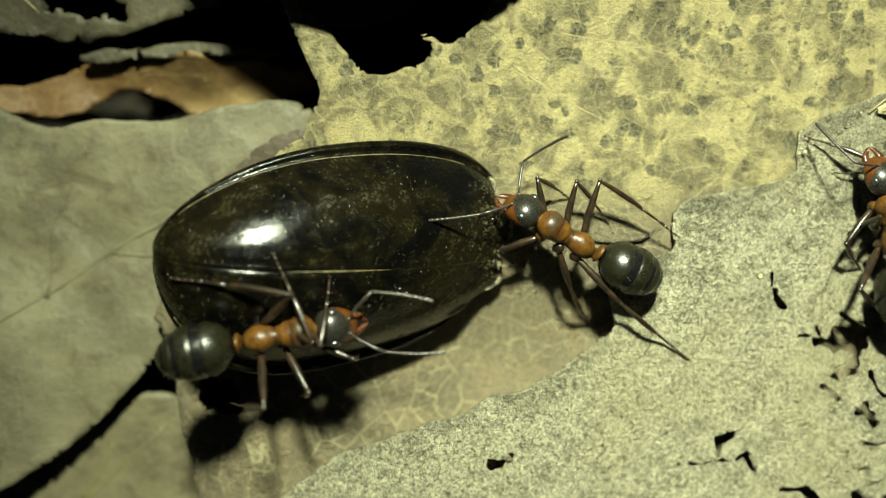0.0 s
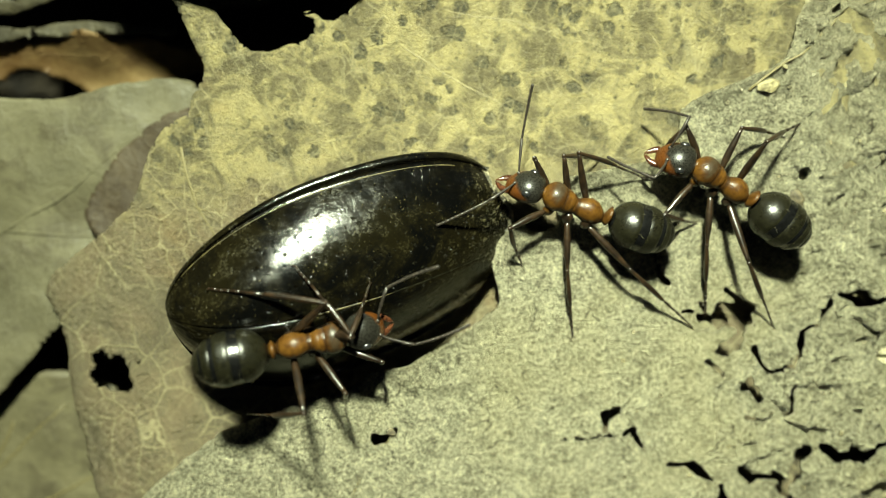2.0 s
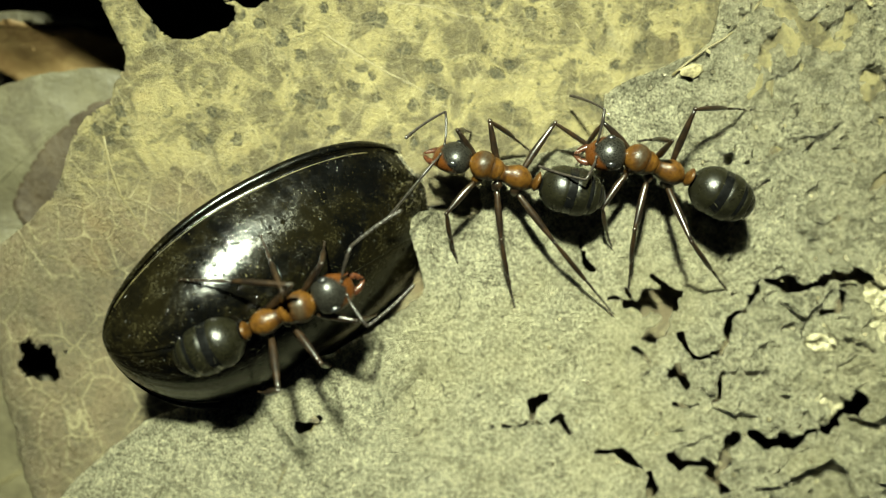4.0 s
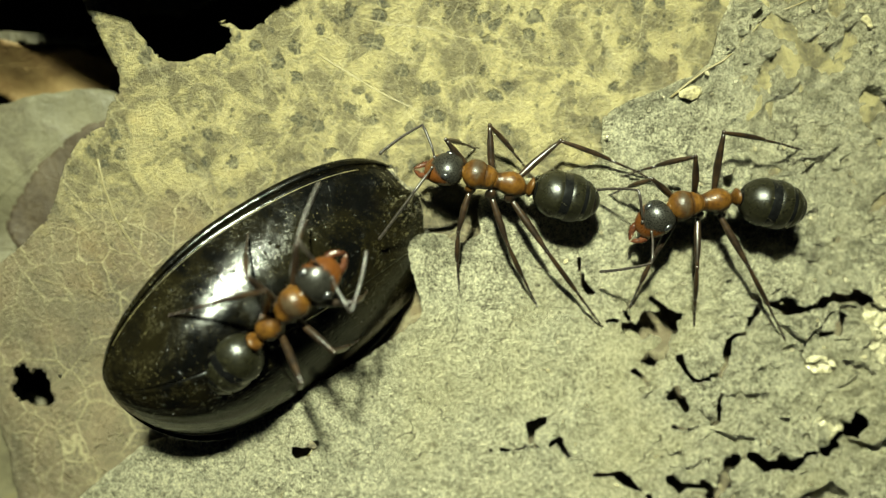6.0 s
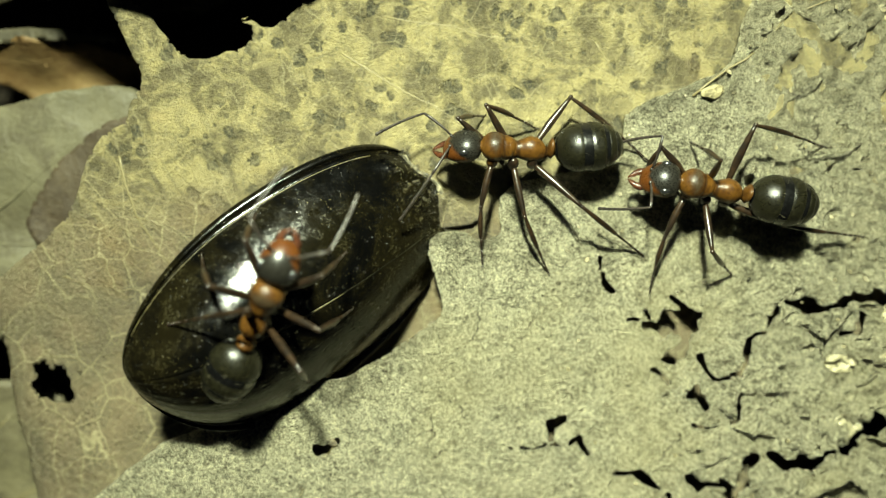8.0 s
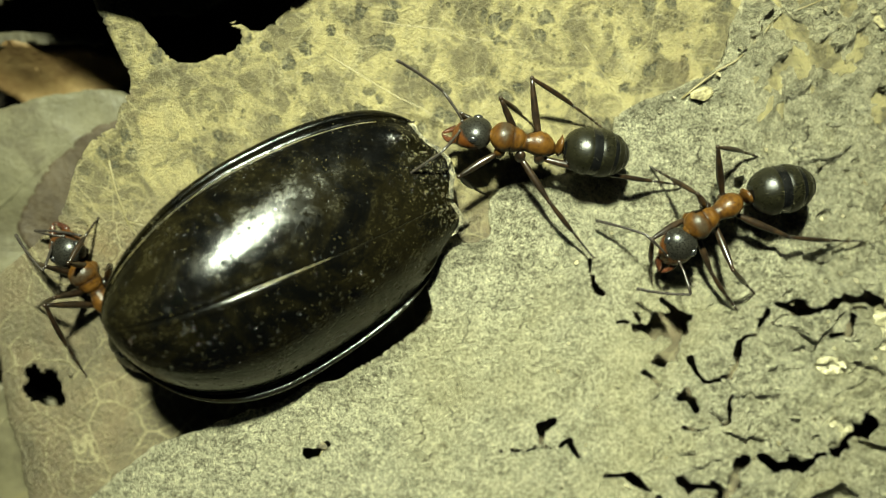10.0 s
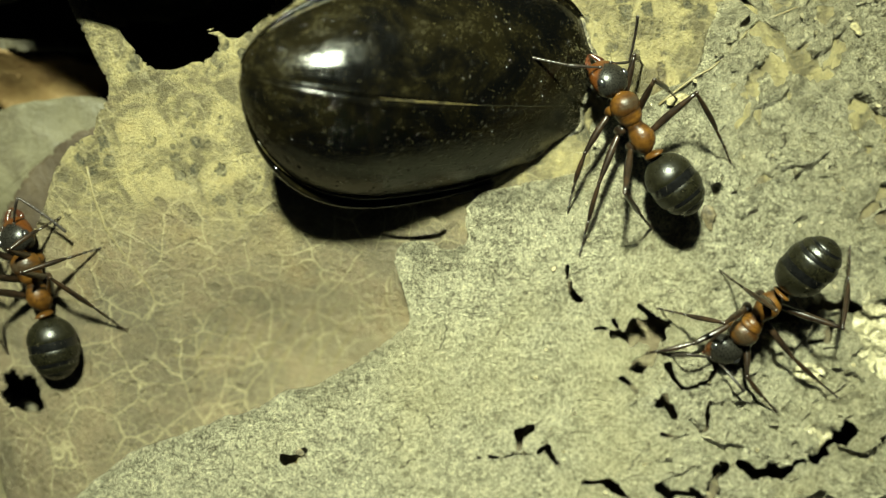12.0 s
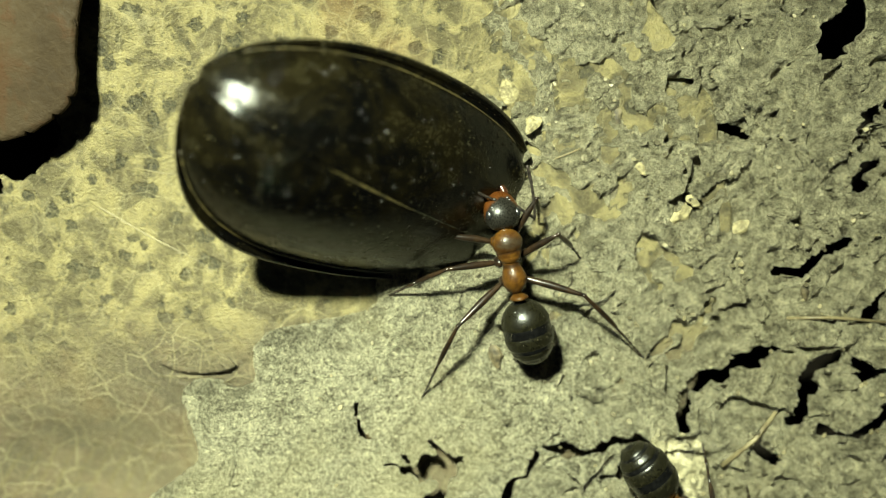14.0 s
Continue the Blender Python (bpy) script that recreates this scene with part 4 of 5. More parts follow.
def leg_shapes(upper, lower):
    r = 0.125 if upper < 2 else 0.135
    femur = joined(egg(0.05, 0, 0, 0.17, 0.10, 0.10, 10, 6),
                   tube([(0.1, 0, 0), (0.28, 0, 0), (0.45 * upper, 0, 0.03), (0.7 * upper, 0, 0.02), (0.9 * upper, 0, 0.01), (upper, 0, 0)], [0.065, 0.10, r, 0.11, 0.075, 0.06], 10),
                   egg(upper, 0, 0, 0.09, 0.078, 0.078, 8, 5))
    t = 0.52 * lower
    shin = [tube([(0, 0, 0), (0.12, 0, 0), (0.35 * t, 0, 0.02), (0.7 * t, 0, 0.03), (0.95 * t, 0, 0.02), (t, 0, 0)], [0.045, 0.06, 0.085, 0.092, 0.065, 0.05], 9)]
    x = t
    for k, s in enumerate((0.44, 0.19, 0.13, 0.10, 0.14)):
        e = x + s * (lower - t)
        z0, z1 = -0.05 * k, -0.05 * (k + 1) if k < 4 else -0.16
        shin.append(tube([(x, 0, z0 * 0.4), (0.6 * x + 0.4 * e, 0, (z0 + z1) * 0.2), (e - 0.02, 0, z1 * 0.4)], [0.034, 0.050 - 0.003 * k, 0.036 - 0.003 * k], 7))
        x = e
    for s in (1, -1):
        shin.append(tube([(lower, 0, -0.06), (lower + 0.08, s * 0.05, -0.07), (lower + 0.12, s * 0.07, -0.12)], [0.02, 0.014, 0.004], 5))
    shin.append(tube([(t - 0.02, 0, -0.03), (t + 0.12, 0.03, -0.1)], [0.02, 0.004], 5))
    for k in range(8):
        x = t * (0.25 + 0.09 * k)
        shin.append(tube([(x, 0, -0.07), (x + 0.08, 0.02 * (-1) ** k, -0.13)], [0.009, 0.003], 3))
    return femur, joined(*shin)


def feeler_shapes():
    a, b = FEELER
    scape = joined(egg(0, 0, 0, 0.07, 0.06, 0.06, 8, 5), tube([(0, 0, 0), (0.3 * a, 0, 0.04), (0.75 * a, 0, 0.03), (a, 0, 0)], [0.03, 0.042, 0.052, 0.045], 8))
    line, rad, n = [], [], 11
    for k in range(n):
        r = 0.042 + 0.018 * k / n
        for e, q in ((0.0, 0.72), (0.3, 1.0), (0.75, 1.0)):
            x = (k + e) / n
            line.append((b * x, 0, -0.22 * x * x))
            rad.append(r * q)
    line.append((b, 0, -0.22))
    rad.append(0.015)
    return scape, tube(line, rad, 8)


def bristles(shape_points, length, seed, count):
    r = random.Random(seed)
    out = []
    for _ in range(count):
        p, nrm = r.choice(shape_points)
        d = Vector(nrm) + Vector((r.uniform(-0.4, 0.4) - 0.3, r.uniform(-0.4, 0.4), r.uniform(-0.2, 0.4)))
        q = Vector(p) + d.normalized() * length * r.uniform(0.6, 1.2)
        out.append(tube([p, tuple(q)], [0.005, 0.002], 3))
    return joined(*out)


GASTER_LONG = 2.28


def gaster_radius(d):
    s = d / GASTER_LONG
    w = 0.84 * max(0.0, 1 - abs((s - 0.46) / (0.46 if s < 0.46 else 0.54)) ** 2.35) ** 0.52
    return max(w, 0.02), max(0.94 * w, 0.02)


def make_ant(label):
    ant = thing("ant", label, "ant", group="wood ants")
    thorax = joined(rings([(1.20, 0.10, 0.10, 0.12), (1.08, 0.20, 0.19, 0.12), (0.90, 0.28, 0.26, 0.10), (0.62, 0.42, 0.40, 0.06), (0.44, 0.43, 0.41, 0.08), (0.22, 0.40, 0.39, 0.07), (0.05, 0.30, 0.31, 0.02),
                           (-0.10, 0.275, 0.29, 0.0), (-0.26, 0.33, 0.35, 0.02), (-0.50, 0.41, 0.44, 0.03), (-0.74, 0.39, 0.41, 0.0), (-0.92, 0.31, 0.32, -0.06), (-1.06, 0.18, 0.18, -0.12), (-1.16, 0.10, 0.10, -0.14)], 24))
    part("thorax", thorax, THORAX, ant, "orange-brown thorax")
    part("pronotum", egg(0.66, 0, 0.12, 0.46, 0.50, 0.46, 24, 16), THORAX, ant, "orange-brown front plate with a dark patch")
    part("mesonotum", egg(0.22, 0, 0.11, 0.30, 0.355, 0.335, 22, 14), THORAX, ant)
    for (x, y, z), u, w in LEGS.values():
        for sd in (1, -1):
            part("coxa", egg(x, sd * (y + 0.02), z + 0.02, 0.19, 0.16, 0.27, 12, 8), LEG if x < 0.5 else THORAX, ant)
    scale = rings([(-1.06, 0.09, 0.10, -0.12), (-1.13, 0.22, 0.26, 0.02), (-1.20, 0.31, 0.42, 0.10), (-1.27, 0.24, 0.32, 0.07), (-1.36, 0.09, 0.10, -0.08)], 16)
    part("petiole", scale, THORAX, ant)
    head = part("head", rings([(0.0, 0.10, 0.09, 0.0), (0.03, 0.28, 0.20, 0.0), (0.10, 0.44, 0.31, 0.02), (0.22, 0.53, 0.38, 0.03), (0.38, 0.585, 0.43, 0.04), (0.56, 0.60, 0.45, 0.03), (0.74, 0.575, 0.43, 0.01), (0.92, 0.52, 0.38, -0.02),
                               (1.08, 0.44, 0.30, -0.06), (1.20, 0.35, 0.22, -0.09), (1.28, 0.25, 0.14, -0.11), (1.31, 0.12, 0.07, -0.12)], 26), HEAD, ant, "black head with orange-brown cheeks")
    for s in (1, -1):
        part("eye", egg(0.50, s * 0.455, 0.23, 0.175, 0.125, 0.145, 16, 10), EYE, head, "glossy black eye")
        jaw = joined(rings([(1.14, 0.11, 0.10, -0.12, s * 0.26), (1.30, 0.13, 0.09, -0.14, s * 0.26), (1.45, 0.11, 0.07, -0.15, s * 0.21), (1.58, 0.08, 0.05, -0.15, s * 0.13), (1.68, 0.03, 0.02, -0.15, s * 0.03)], 10),
                     *[tube([(1.44 + 0.06 * q, s * (0.13 - 0.03 * q), -0.15), (1.48 + 0.06 * q, s * (0.05 - 0.02 * q), -0.15)], [0.03, 0.006], 5) for q in range(3)])
        part("mandible", jaw, JAW, head)
    steps = [GASTER_LONG * (0.5 - 0.5 * math.cos(math.pi * (0.02 + 0.96 * k / 22))) for k in range(23)]
    gaster = part("gaster", rings([(-d, gaster_radius(d)[0] * 0.968, gaster_radius(d)[1] * 0.968, 0.02) for d in steps], 32), GASTER_DARK, ant, "oval black gaster with a silvery sheen and dark bands")
    for a, b in ((0.02, 0.88), (1.09, 1.60), (1.69, 1.98), (2.03, 2.25)):
        st = []
        for k in range(13):
            d = a + (b - a) * k / 12
            w, h = gaster_radius(d)
            lip = 0.955 + 0.045 * float(ease(k / 4)) if a > 0.5 else 1.0
            lip = lip if k < 11 else (0.985 if k < 12 else 0.955)
            st.append((-d, w * lip, h * lip, 0.02))
        part("tergite", rings(st, 36, False), GASTER, gaster)
    pts = []
    r = random.Random(5)
    for k in range(90):
        d, t = r.uniform(0.25, 2.1), r.uniform(0.2, 2.95)
        w, h = gaster_radius(d)
        pts.append(((-d, w * math.cos(t), 0.02 + h * math.sin(t)), (-0.25, math.cos(t), math.sin(t))))
    part("bristle", bristles(pts, 0.10, 3, 70), HAIR, gaster, "sparse pale bristles")
    limbs = {}
    for name, ((x, y, z), upper, lower) in LEGS.items():
        a, b = leg_shapes(upper, lower)
        for s in (1, -1):
            femur = part("leg", a, LEG, ant)
            limbs[name, s] = (femur, part("tibia", b, LEG, femur))
    a, b = feeler_shapes()
    for s in (1, -1):
        scape = part("antenna", a, ANTENNA, ant)
        limbs["feeler", s] = (scape, part("funiculus", b, ANTENNA, scape))
    return ant, head, gaster, limbs


ANT_HAULER = make_ant("red and black wood ant hauling the wing case with its jaws")
ANT_RIDER = make_ant("red and black wood ant climbing over the wing case")
ANT_HELPER = make_ant("red and black wood ant walking on the weathered leaf")


# ---- how things move ----
# wing case: seconds, x, y, heading, front dipped, rolled, lowest point
CASE_ROWS = [
    (0, -8.74, 1.9, -3, 22, 8, -0.5), (0.7, -6.65, 1.38, 3, 21.5, 13, -0.65), (1.5, -5, 0.62, 7, 20, 19, -0.85),
    (2.3, -4.5, 0.3, 13, 15, 26, -1), (3, -4.3, -0.1, 17, 21, 22, -1.3), (5.4, -4.05, -0.2, 23.5, 23, 22, -1.2),
    (6.5, -4.1, -0.1, 24, 23, 21, -1.1), (7.5, -4.25, 0, 25, 22, 20, -1.1), (8.1, -4.25, 0.2, 25.5, 21, 20, -1),
    (10.4, -3.7, 1.95, 18.5, 15, 10, 0.9), (11, -2.3, 3.6, 20, 20, 31, -0.5), (11.8, 0.6, 6.7, 1, 20, 20, -0.4),
    (12.5, 2.95, 7.95, -12, 28, 12, -0.4), (13.2, 5.3, 9.5, -29, 32, 12, -0.3), (14, 6.95, 9.5, -31, 34, 10, -0.2),
]
# ants: seconds, x, y, heading, head turned, gaster turned, lean
HAULER_ROWS = [
    (0, -1.29, 2.53, 151, -9, 6, 38), (0.7, 0.73, 2.92, 157, -16, 10, 38), (1.5, 2.34, 2.81, 165, -13, 8, 38), (2.3, 3.24, 2.77, 158, -3, 2, 38),
    (3, 3.37, 3.09, 161, -5, 3, 38), (5.4, 3.16, 3.74, 167, -6, 4, 38), (6.5, 3.08, 4.05, 168, 1, 0, 38), (7.5, 2.7, 4.27, 179, -8, 5, 38),
    (8.1, 3.08, 4.95, 179, -8, 5, 38), (10.4, 3.94, 5.36, 169, -7, 4, 38), (11, 5.3, 6.38, 156, -10, 6, 38), (11.8, 7.45, 6.1, 128, -8, 5, 38),
    (12.5, 9.45, 5.91, 114, -7, 5, 38), (13.2, 10.39, 6.35, 106, -8, 5, 38), (14, 11.55, 6.4, 103, -6, 4, 38),
]
RIDER_ROWS = [
    (0, -10.3, -0.24, 9, -4, 3, 25), (0.7, -8.36, -0.48, 2, -4, 2, 25), (1.5, -5.76, -1.45, 4, -2, 1, 25), (2.3, -5.27, -1.34, 13, 1, -1, 25),
    (3, -4.14, -1.38, 16, 0, 0, 25), (5.4, -3.22, -0.14, 37, -2, 1, 10), (6.5, -3.75, 0.17, 51, 1, 0, 10), (7.5, -4.56, 0.73, 64, 2, -1, 10),
    (8.1, -4.77, 0.14, 63, 5, -3, 10), (9.3, -8.62, 0.59, 150, 0, 0, 15), (10.4, -12.08, -0.13, 101, -2, 1, 4), (11, -11.64, 0.5, 96, 2, -1, 4),
    (11.8, -12.36, 0.25, 105, 7, -4, 4), (12.5, -12.37, 1.94, 103, 0, 0, 4), (14, -14.38, 6.11, 110, 0, 0, 4),
]
HELPER_ROWS = [
    (0, 9.5, 2.98, 103, 3, -2, 25), (0.7, 9.1, 4.56, 113, 3, -2, 25), (1.5, 8.08, 3.4, 154, 7, -5, 25), (2.3, 7.83, 3.74, 149, 13, -8, 25),
    (3, 7.38, 3.95, 151, 13, -8, 25), (5.4, 9.92, 3.11, 178, 19, -12, 15), (6.5, 10.02, 3.23, 198, 42, -26, 15), (7.5, 10.11, 3.1, 211, 36, -23, 15),
    (8.1, 9.46, 3.69, 167, -1, 1, 18), (10.4, 10.29, 2.42, 221, 38, -24, 0), (11, 10.65, 0.15, 235, 13, -8, -8),
    (11.8, 12.15, -0.06, 227, -3, 2, -20), (12.5, 13.45, -1.56, 282, 7, -4, -30), (13.2, 15.14, -1.75, 315, 17, -11, -15),
    (14, 17.95, -2.59, 316, 13, -8, 0),
]
# where its feet stand: seconds, x, y
HAULER_FEET = {}
HAULER_FEET["front", 1] = [
    (0, -2.48, 1.05), (0.7, 0.36, 1.38), (1.5, 0.99, 1), (2.3, 1.58, 0.43), (3, 1.67, 0.46), (5.4, 2.02, 0.06), (6.5, 1.93, 0.19), (7.5, 1.95, 0.2), (8.1, 2.03, 0.42),
    (10.4, 2.8, 3.84), (11, 3.24, 3.8), (11.8, 6.08, 2.86), (12.5, 5.87, 2.81), (13.2, 8.96, 6.63), (14, 8.57, 5.85),
]
HAULER_FEET["middle", 1] = [
    (0, 0.23, -1.18), (0.7, 0.41, -0.36), (1.5, 3.56, -2.07), (2.3, 3.29, -2.33), (3, 3.37, -2.09), (5.4, 4.89, -1.28), (6.5, 5.11, -1.15), (7.5, 4.93, -1.15),
    (8.1, 4.45, 0.62), (10.4, 7.09, 0.73), (11, 6.33, 1.29), (11.8, 6.63, 1.15), (12.5, 6.48, 2.51), (13.2, 5.8, 2.76), (14, 7.48, 5.07),
]
HAULER_FEET["hind", 1] = [
    (0, 3.91, -2.42), (0.7, 3.91, -2.73), (1.5, 6.72, 0.14), (2.3, 8.52, -3.21), (3, 8.58, -2.85), (5.4, 7.79, -2.22), (6.5, 7.81, -2.1), (7.5, 8.65, 4.01),
    (8.1, 7.79, 0.92), (10.4, 10.28, 4.15), (11, 8.99, 3.3), (11.8, 9.19, 3.06), (12.5, 9.37, 0.46), (13.2, 8.29, 1.32), (14, 8.62, 1.38),
]
HAULER_FEET["front", -1] = [
    (0, -0.92, 3.8), (0.7, 0.38, 4.33), (1.5, 1.72, 3.97), (2.3, 2.1, 4.3), (3, 2.18, 4.63), (5.4, 2.58, 5.04), (6.5, 2.58, 5.08), (7.5, 1.99, 5.27), (8.1, 2.16, 6.15),
    (10.4, 2.89, 4.33), (11, 4.25, 7.94), (11.8, 7.89, 8.31), (12.5, 10.85, 7.75), (13.2, 11.22, 7.41), (14, 12.77, 7.49),
]
HAULER_FEET["middle", -1] = [
    (0, 0.64, 2.81), (0.7, 2.45, 3.76), (1.5, 4.24, 5.33), (2.3, 4.25, 3.74), (3, 4.63, 4.18), (5.4, 4.68, 3.88), (6.5, 4.67, 4.3), (7.5, 3.96, 4.79),
    (8.1, 4.03, 5.77), (10.4, 4.74, 5.7), (11, 7.01, 7.39), (11.8, 9.52, 7.08), (12.5, 11.19, 6.68), (13.2, 14.53, 6.02), (14, 14.26, 6.3),
]
HAULER_FEET["hind", -1] = [
    (0, 2.82, 2.53), (0.7, 7.45, 0.74), (1.5, 5.64, 3.63), (2.3, 6.31, 3.68), (3, 7.54, 2.72), (5.4, 8.78, 3.9), (6.5, 8.85, 4.02), (7.5, 8.25, 4.21), (8.1, 7.92, 4.61),
    (10.4, 6.81, 6), (11, 9.21, 7.01), (11.8, 10.49, 5.53), (12.5, 16.45, 2.89), (13.2, 16.15, 2.9), (14, 16.46, 2.83),
]
# where its feet stand: seconds, x, y
HELPER_FEET = {}
HELPER_FEET["front", 1] = [
    (0, 9.39, 1.26), (0.7, 7.09, 1.98), (1.5, 7.59, 1.81), (2.3, 7.49, 2.17), (3, 7.05, 2.09), (5.4, 7.86, -1.17), (6.5, 8.04, -0.32), (7.5, 8.37, -0.22),
    (8.1, 7.85, -0.42), (10.4, 12.43, -1.26), (11, 12.52, -3.9), (11.8, 13.27, -3.91), (12.5, 15.62, -4.66), (13.2, 18.48, -3.54), (14, 20.62, -4.14),
]
HELPER_FEET["middle", 1] = [
    (0, 8.8, 2.6), (0.7, 6.25, 1.87), (1.5, 8.24, -0.99), (2.3, 8.04, -1.34), (3, 7.87, -0.78), (5.4, 8.67, -0.86), (6.5, 11.92, -1.69), (7.5, 11.84, -1.48),
    (8.1, 10.97, 0.61), (10.4, 12.58, -0.42), (11, 13.09, -1.34), (11.8, 15.6, -3.93), (12.5, 18.24, -3.94), (13.2, 19.23, -1.62), (14, 20.5, -2.03),
]
HELPER_FEET["hind", 1] = [
    (0, 10.42, -0.4), (0.7, 10.9, -2.49), (1.5, 11.07, -2.43), (2.3, 10.44, -1.2), (3, 10.15, -0.33), (5.4, 13.79, -1.9), (6.5, 13.89, -1.69), (7.5, 16.05, 2.02),
    (8.1, 16.41, 1.63), (10.4, 16.24, 1.74), (11, 16.5, 1.87), (11.8, 16.51, 1.95), (12.5, 16.41, 1.87), (13.2, 15.97, 2.08), (14, 18.64, -0.26),
]
HELPER_FEET["front", -1] = [
    (0, 7.18, 5.97), (0.7, 7.69, 5.18), (1.5, 6.34, 4.56), (2.3, 5.69, 3.87), (3, 5.15, 3.89), (5.4, 7.3, 3.3), (6.5, 7.18, 3.52), (7.5, 8.27, 1.82),
    (8.1, 7.36, 3.83), (10.4, 8.66, -0.41), (11, 9.09, -0.99), (11.8, 7.41, -1.12), (12.5, 12.17, -5.59), (13.2, 15.46, -3.93), (14, 17.79, -4.98),
]
HELPER_FEET["middle", -1] = [
    (0, 8.29, 4.76), (0.7, 10.84, 5.44), (1.5, 9.83, 5.76), (2.3, 11.23, 4.9), (3, 9.21, 4.99), (5.4, 7.48, 3.99), (6.5, 7.94, 4.21), (7.5, 8.05, 4.2), (8.1, 9.38, 5.3),
    (10.4, 8.08, 3.95), (11, 8.48, 1.08), (11.8, 8.67, 1.04), (12.5, 12.03, -4.72), (13.2, 13.05, -3.46), (14, 16.28, -4.05),
]
HELPER_FEET["hind", -1] = [
    (0, 10.51, 4.8), (0.7, 12.16, 4.64), (1.5, 11.2, 5.79), (2.3, 11.3, 5.61), (3, 11.23, 6.05), (5.4, 13.85, 5.02), (6.5, 13.86, 5.11), (7.5, 13.96, 5.09),
    (8.1, 13.97, 5.11), (10.4, 11.86, 4.55), (11, 8.9, 3.1), (11.8, 12.03, 1.24), (12.5, 10.7, 0.35), (13.2, 12.49, -1.22), (14, 15.39, -2.37),
]
# where its antennae point
HAULER_TIPS = {}
HAULER_TIPS[1] = [
    (0, -6.24, 2.9), (0.7, -4.61, 1.82), (1.5, -2.38, 2.37), (2.3, -1.45, 1.69), (3, -0.85, 1.83), (5.4, -0.73, 1.19), (6.5, -1, 2.29), (7.5, -1.19, 2.3),
    (8.1, -0.82, 2.31), (10.4, -0.21, 4.28), (11, 1.58, 5.6), (11.8, 2.77, 8.31), (12.5, 4.96, 7.91), (13.2, 6.56, 8.67), (14, 8.28, 10.45),
]
HAULER_TIPS[-1] = [
    (0, -1.47, 5.98), (0.7, -0.73, 4.7), (1.5, 0.86, 6.46), (2.3, 1.57, 6.99), (3, 0.6, 4.69), (5.4, -0.61, 4.66), (6.5, -0.87, 5.43), (7.5, -1.55, 7.23), (8.1, -1.58, 5.35),
    (10.4, 0.1, 8.29), (11, 2.25, 7.13), (11.8, 7.13, 8.99), (12.5, 10, 10.31), (13.2, 11.9, 9.72), (14, 12.2, 9.58),
]
# where its antennae point
RIDER_TIPS = {}
RIDER_TIPS[1] = [
    (0, -5.71, 1.1), (0.7, -5.6, 1.3), (1.5, -2.56, 1.04), (2.3, -1.15, 1.39), (3, 0.37, 1.65), (5.4, -1.4, 3.68), (6.5, -3.14, 4.26), (7.5, -3.63, 4.37),
    (8.1, -4.14, 4.47), (9.3, -12.39, 1.65), (10.4, -13.85, 2.22), (11, -13.91, 2.6), (11.8, -14.29, 2.9), (12.5, -14.64, 4.13), (14, -15.68, 9.36),
]
RIDER_TIPS[-1] = [
    (0, -5.07, -0.93), (0.7, -3.84, -1.54), (1.5, -1.68, -1.82), (2.3, 0.01, -0.53), (3, 0.43, -1.21), (5.4, 0.57, 1.8), (6.5, -1.8, 2.09), (7.5, -1.96, 4.95),
    (8.1, -1.61, 3.3), (9.3, -12.32, 2.55), (10.4, -10.86, 2.01), (11, -9.71, 3.85), (11.8, -10.88, 2.11), (12.5, -10.74, 4.52), (14, -12.98, 9.34),
]
TIMES = [0.25 * k for k in range(57)]
STANCE = {"front": (2.1, 1.5), "middle": (0.3, 2.5), "hind": (-2.5, 2.3)}
POLES = {"front": (0.9, 0.5, 0.7), "middle": (0.35, 0.7, 0.7), "hind": (-0.1, 0.9, 0.7)}


def glide(rows, t):
    """The values of rows at t, eased between them."""
    k = [r[0] for r in rows]
    if t <= k[0]:
        return list(rows[0][1:])
    if t >= k[-1]:
        return list(rows[-1][1:])
    i = max(j for j in range(len(k)) if k[j] <= t)
    u = (t - k[i]) / (k[i + 1] - k[i])
    out = []
    for c in range(1, len(rows[0])):
        a, b = rows[i][c], rows[i + 1][c]
        before = (b - rows[i - 1][c]) / (k[i + 1] - k[i - 1]) if i > 0 else (b - a) / (k[i + 1] - k[i])
        after = (rows[i + 2][c] - a) / (k[i + 2] - k[i]) if i + 2 < len(k) else (b - a) / (k[i + 1] - k[i])
        d = k[i + 1] - k[i]
        if (b - a) * before <= 0:
            before = 0
        if (b - a) * after <= 0:
            after = 0
        cap = 3 * abs(b - a) / d
        before, after = max(-cap, min(cap, before)), max(-cap, min(cap, after))
        h = (2 * u ** 3 - 3 * u ** 2 + 1) * a + (u ** 3 - 2 * u ** 2 + u) * d * before + (3 * u ** 2 - 2 * u ** 3) * b + (u ** 3 - u ** 2) * d * after
        out.append(h)
    return out


def case_matrix(t):
    """The wing case's pose in millimetres."""
    x, y, heading, dip, roll, low = glide(CASE_ROWS, t)
    m = pose(x, y, 0, roll, dip, heading)
    m.translation.z = low - float((CASE_POINTS @ np.array(m.to_3x3()).T)[:, 2].min())
    return m


def case_top(m, x, y):
    """The height of the wing case's upper side at a place, or None beside it."""
    p = CASE_POINTS @ np.array(m.to_3x3()).T + np.array(m.translation)
    near = np.hypot(p[:, 0] - x, p[:, 1] - y) < 0.35
    return float(p[near, 2].max()) if near.any() else None


def in_metres(m):
    m = m.copy()
    m.translation = m.translation * MM
    return m


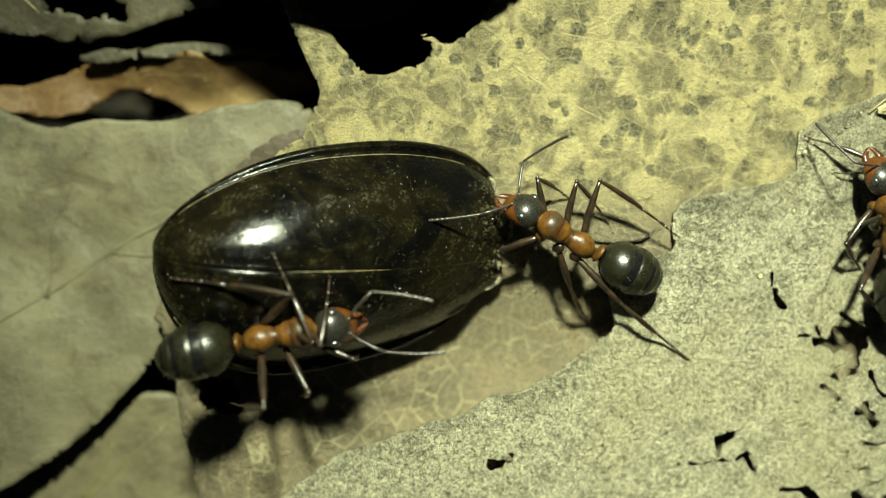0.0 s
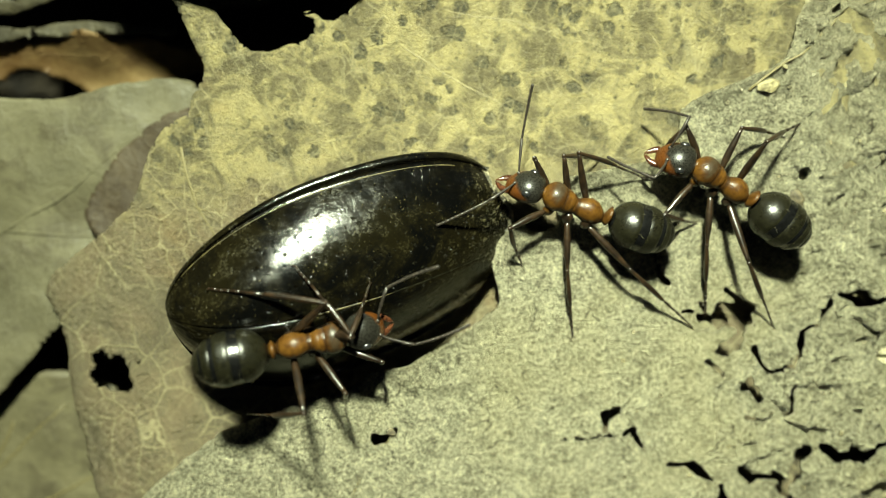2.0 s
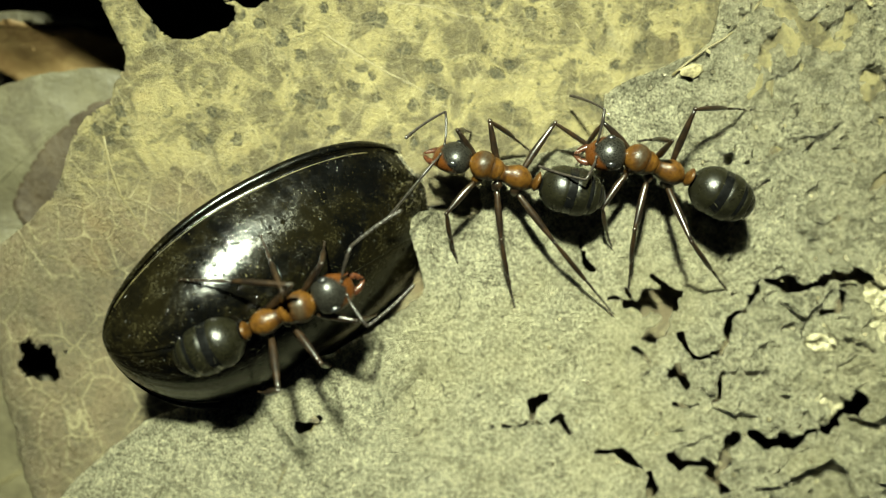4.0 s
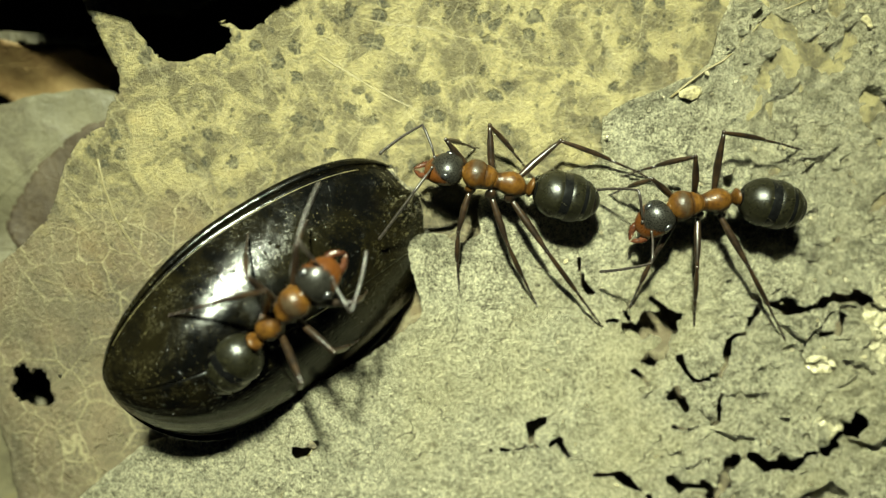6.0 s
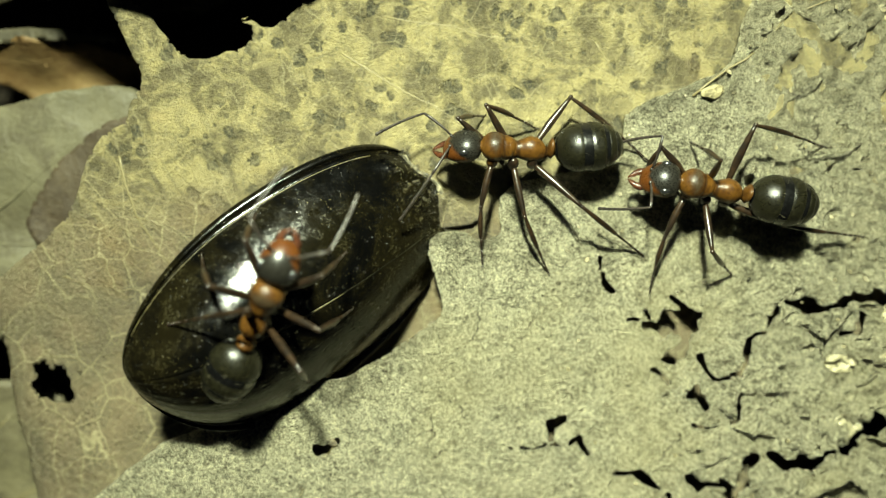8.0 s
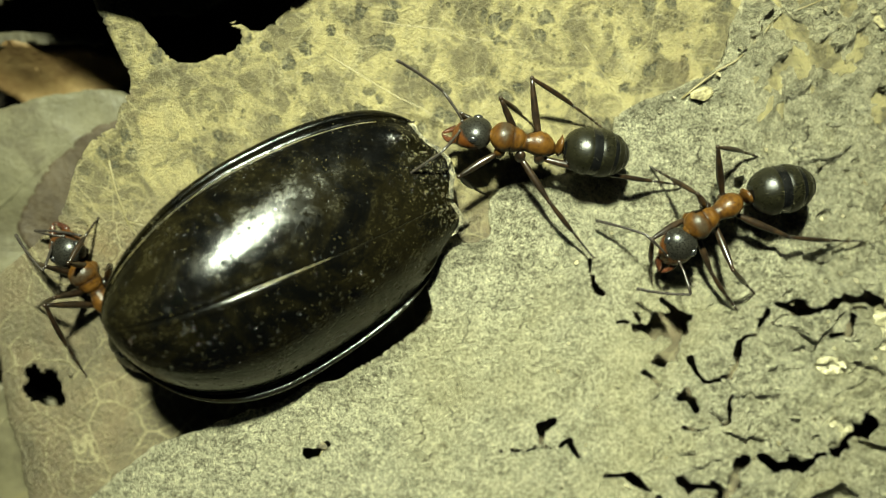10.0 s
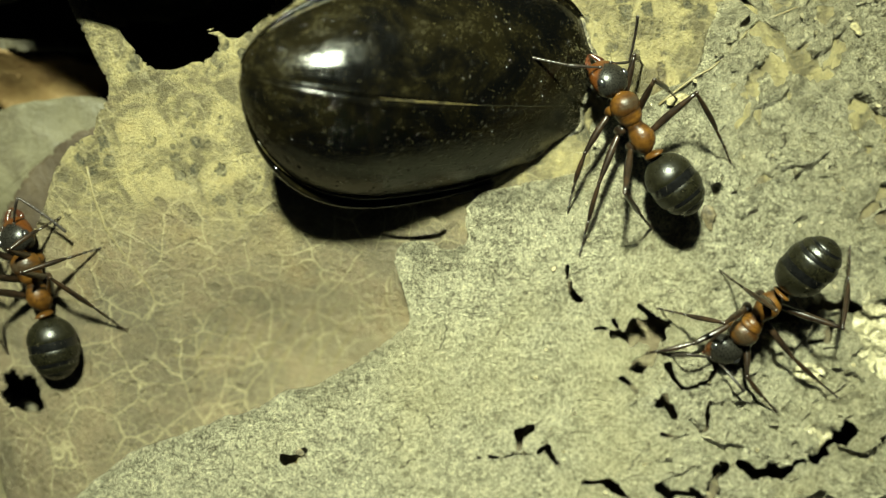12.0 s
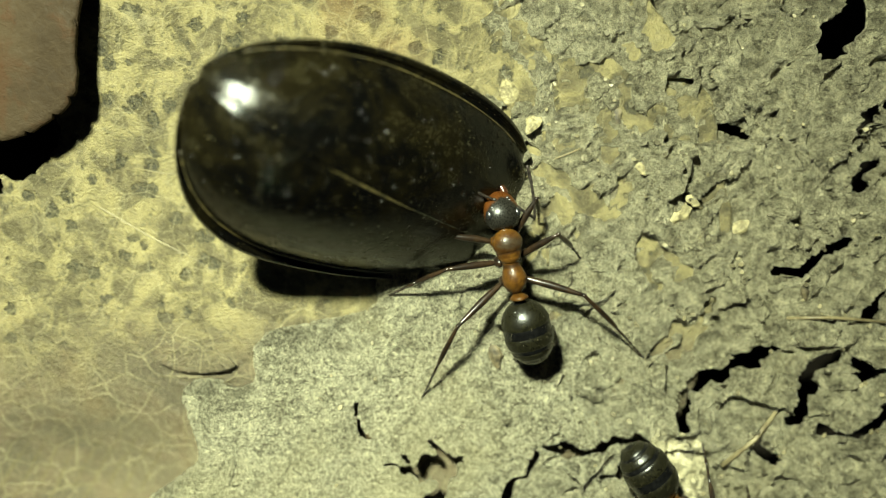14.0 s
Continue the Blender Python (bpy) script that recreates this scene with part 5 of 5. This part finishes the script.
def bent(root, target, a, b, pole):
    """The poses of a limb's two rods, the second in the first one's space, that reach from root to target."""
    root, target, pole = Vector(root), Vector(target), Vector(pole)
    d = target - root
    far = max(min(d.length, 0.985 * (a + b)), abs(a - b) * 1.08)
    d = d.normalized()
    c = (a * a + far * far - b * b) / (2 * a * far)
    up = (pole - d * pole.dot(d)).normalized()
    knee = root + d * a * c + up * a * math.sqrt(max(0, 1 - c * c))
    x = (knee - root).normalized()
    y = d.cross(up).normalized() * -1
    z = x.cross(y)
    m = Matrix((x, y, z)).transposed().to_4x4()
    m.translation = root
    e = m.to_3x3().transposed() @ (root + d * far - knee)
    n = pose(a, 0, 0, 0, math.degrees(math.atan2(-e.z, e.x)), 0)
    return in_metres(m), in_metres(n)


def move_ant(made, rows, feet=None, tips=None, rider=False):
    ant, head, gaster, limbs = made
    keys = {ob: [] for ob in (ant, head, gaster)}
    for pair in limbs.values():
        for ob in pair:
            keys[ob] = []
    for t in TIMES:
        x, y, heading, turn, tail, lean = glide(rows, t)
        case = case_matrix(t)

        def stand(px, py):
            top = case_top(case, px, py) if rider else None
            return max(floor_at(px, py), top if top is not None else -9)

        if rider:
            c, d = math.cos(radians(heading)), math.sin(radians(heading))
            ahead, behind = stand(x + 1.1 * c, y + 1.1 * d), stand(x - 1.4 * c, y - 1.4 * d)
            left, right = stand(x - 0.6 * d, y + 0.6 * c), stand(x + 0.6 * d, y - 0.6 * c)
            z = max(stand(x, y), 0.5 * (ahead + behind), 0.5 * (left + right)) + 0.4
            pitch = -0.8 * math.degrees(math.atan2(ahead - behind, 2.5))
            tilt = 0.6 * math.degrees(math.atan2(left - right, 1.2))
            rear_up = float(ease((t - 2.8) / 2) * ease((9.6 - t) / 1.2))
            pitch, z = pitch - 34 * rear_up, z + 0.55 * rear_up
        else:
            z, pitch, tilt = max(floor_at(x, y), 0.35) + 1.4, 0.0, 0.0
        m = Matrix.Translation((x, y, z)) @ pose(0, 0, 0, tilt - max(lean, 0) * math.cos(radians(heading)), pitch - min(lean, 0), heading)
        inv = m.inverted()
        keys[ant].append((t, in_metres(m)))
        hm = pose(*NECK, 0, 14, turn)
        keys[head].append((t, in_metres(hm)))
        keys[gaster].append((t, in_metres(pose(*WAIST, 0, 4 * math.sin(1.7 * t), tail))))
        for (name, s), (first, second) in limbs.items():
            if name == "feeler":
                root = hm @ Vector((0.98, s * 0.22, 0.30))
                if tips:
                    px, py = glide(tips[s], t)
                    target = inv @ Vector((px, py, z + 0.5))
                else:
                    target = Vector((3.6 + 0.3 * math.sin(3 * t + s), s * (1.5 + 0.4 * math.sin(4.1 * t + 2 * s)), -0.5))
                one, two = bent(root, target, *FEELER, (0.3, s * 1.0, 0.35))
            else:
                root, a, b = LEGS[name]
                root = (root[0], s * root[1], root[2])
                if feet:
                    px, py = glide(feet[name, s], t)
                    pz = floor_at(px, py) + 0.05
                else:
                    fx, fy = STANCE[name]
                    fx += 0.25 * math.sin(5 * t + 2 * s + fx)
                    q = m @ Vector((fx, s * fy, -0.9))
                    px, py = q.x, q.y
                    pz = max(stand(px, py), q.z - 1.2)
                u, v, w = POLES[name]
                one, two = bent(root, inv @ Vector((px, py, pz)), a, b, (u, s * v, w))
            keys[first].append((t, one))
            keys[second].append((t, two))
    for ob, track in keys.items():
        walk(ob, track)


def motions():
    walk(CASE, [(t, in_metres(case_matrix(t))) for t in TIMES])
    move_ant(ANT_HAULER, HAULER_ROWS, HAULER_FEET, HAULER_TIPS)
    move_ant(ANT_RIDER, RIDER_ROWS, None, RIDER_TIPS, True)
    move_ant(ANT_HELPER, HELPER_ROWS, HELPER_FEET)


motions()
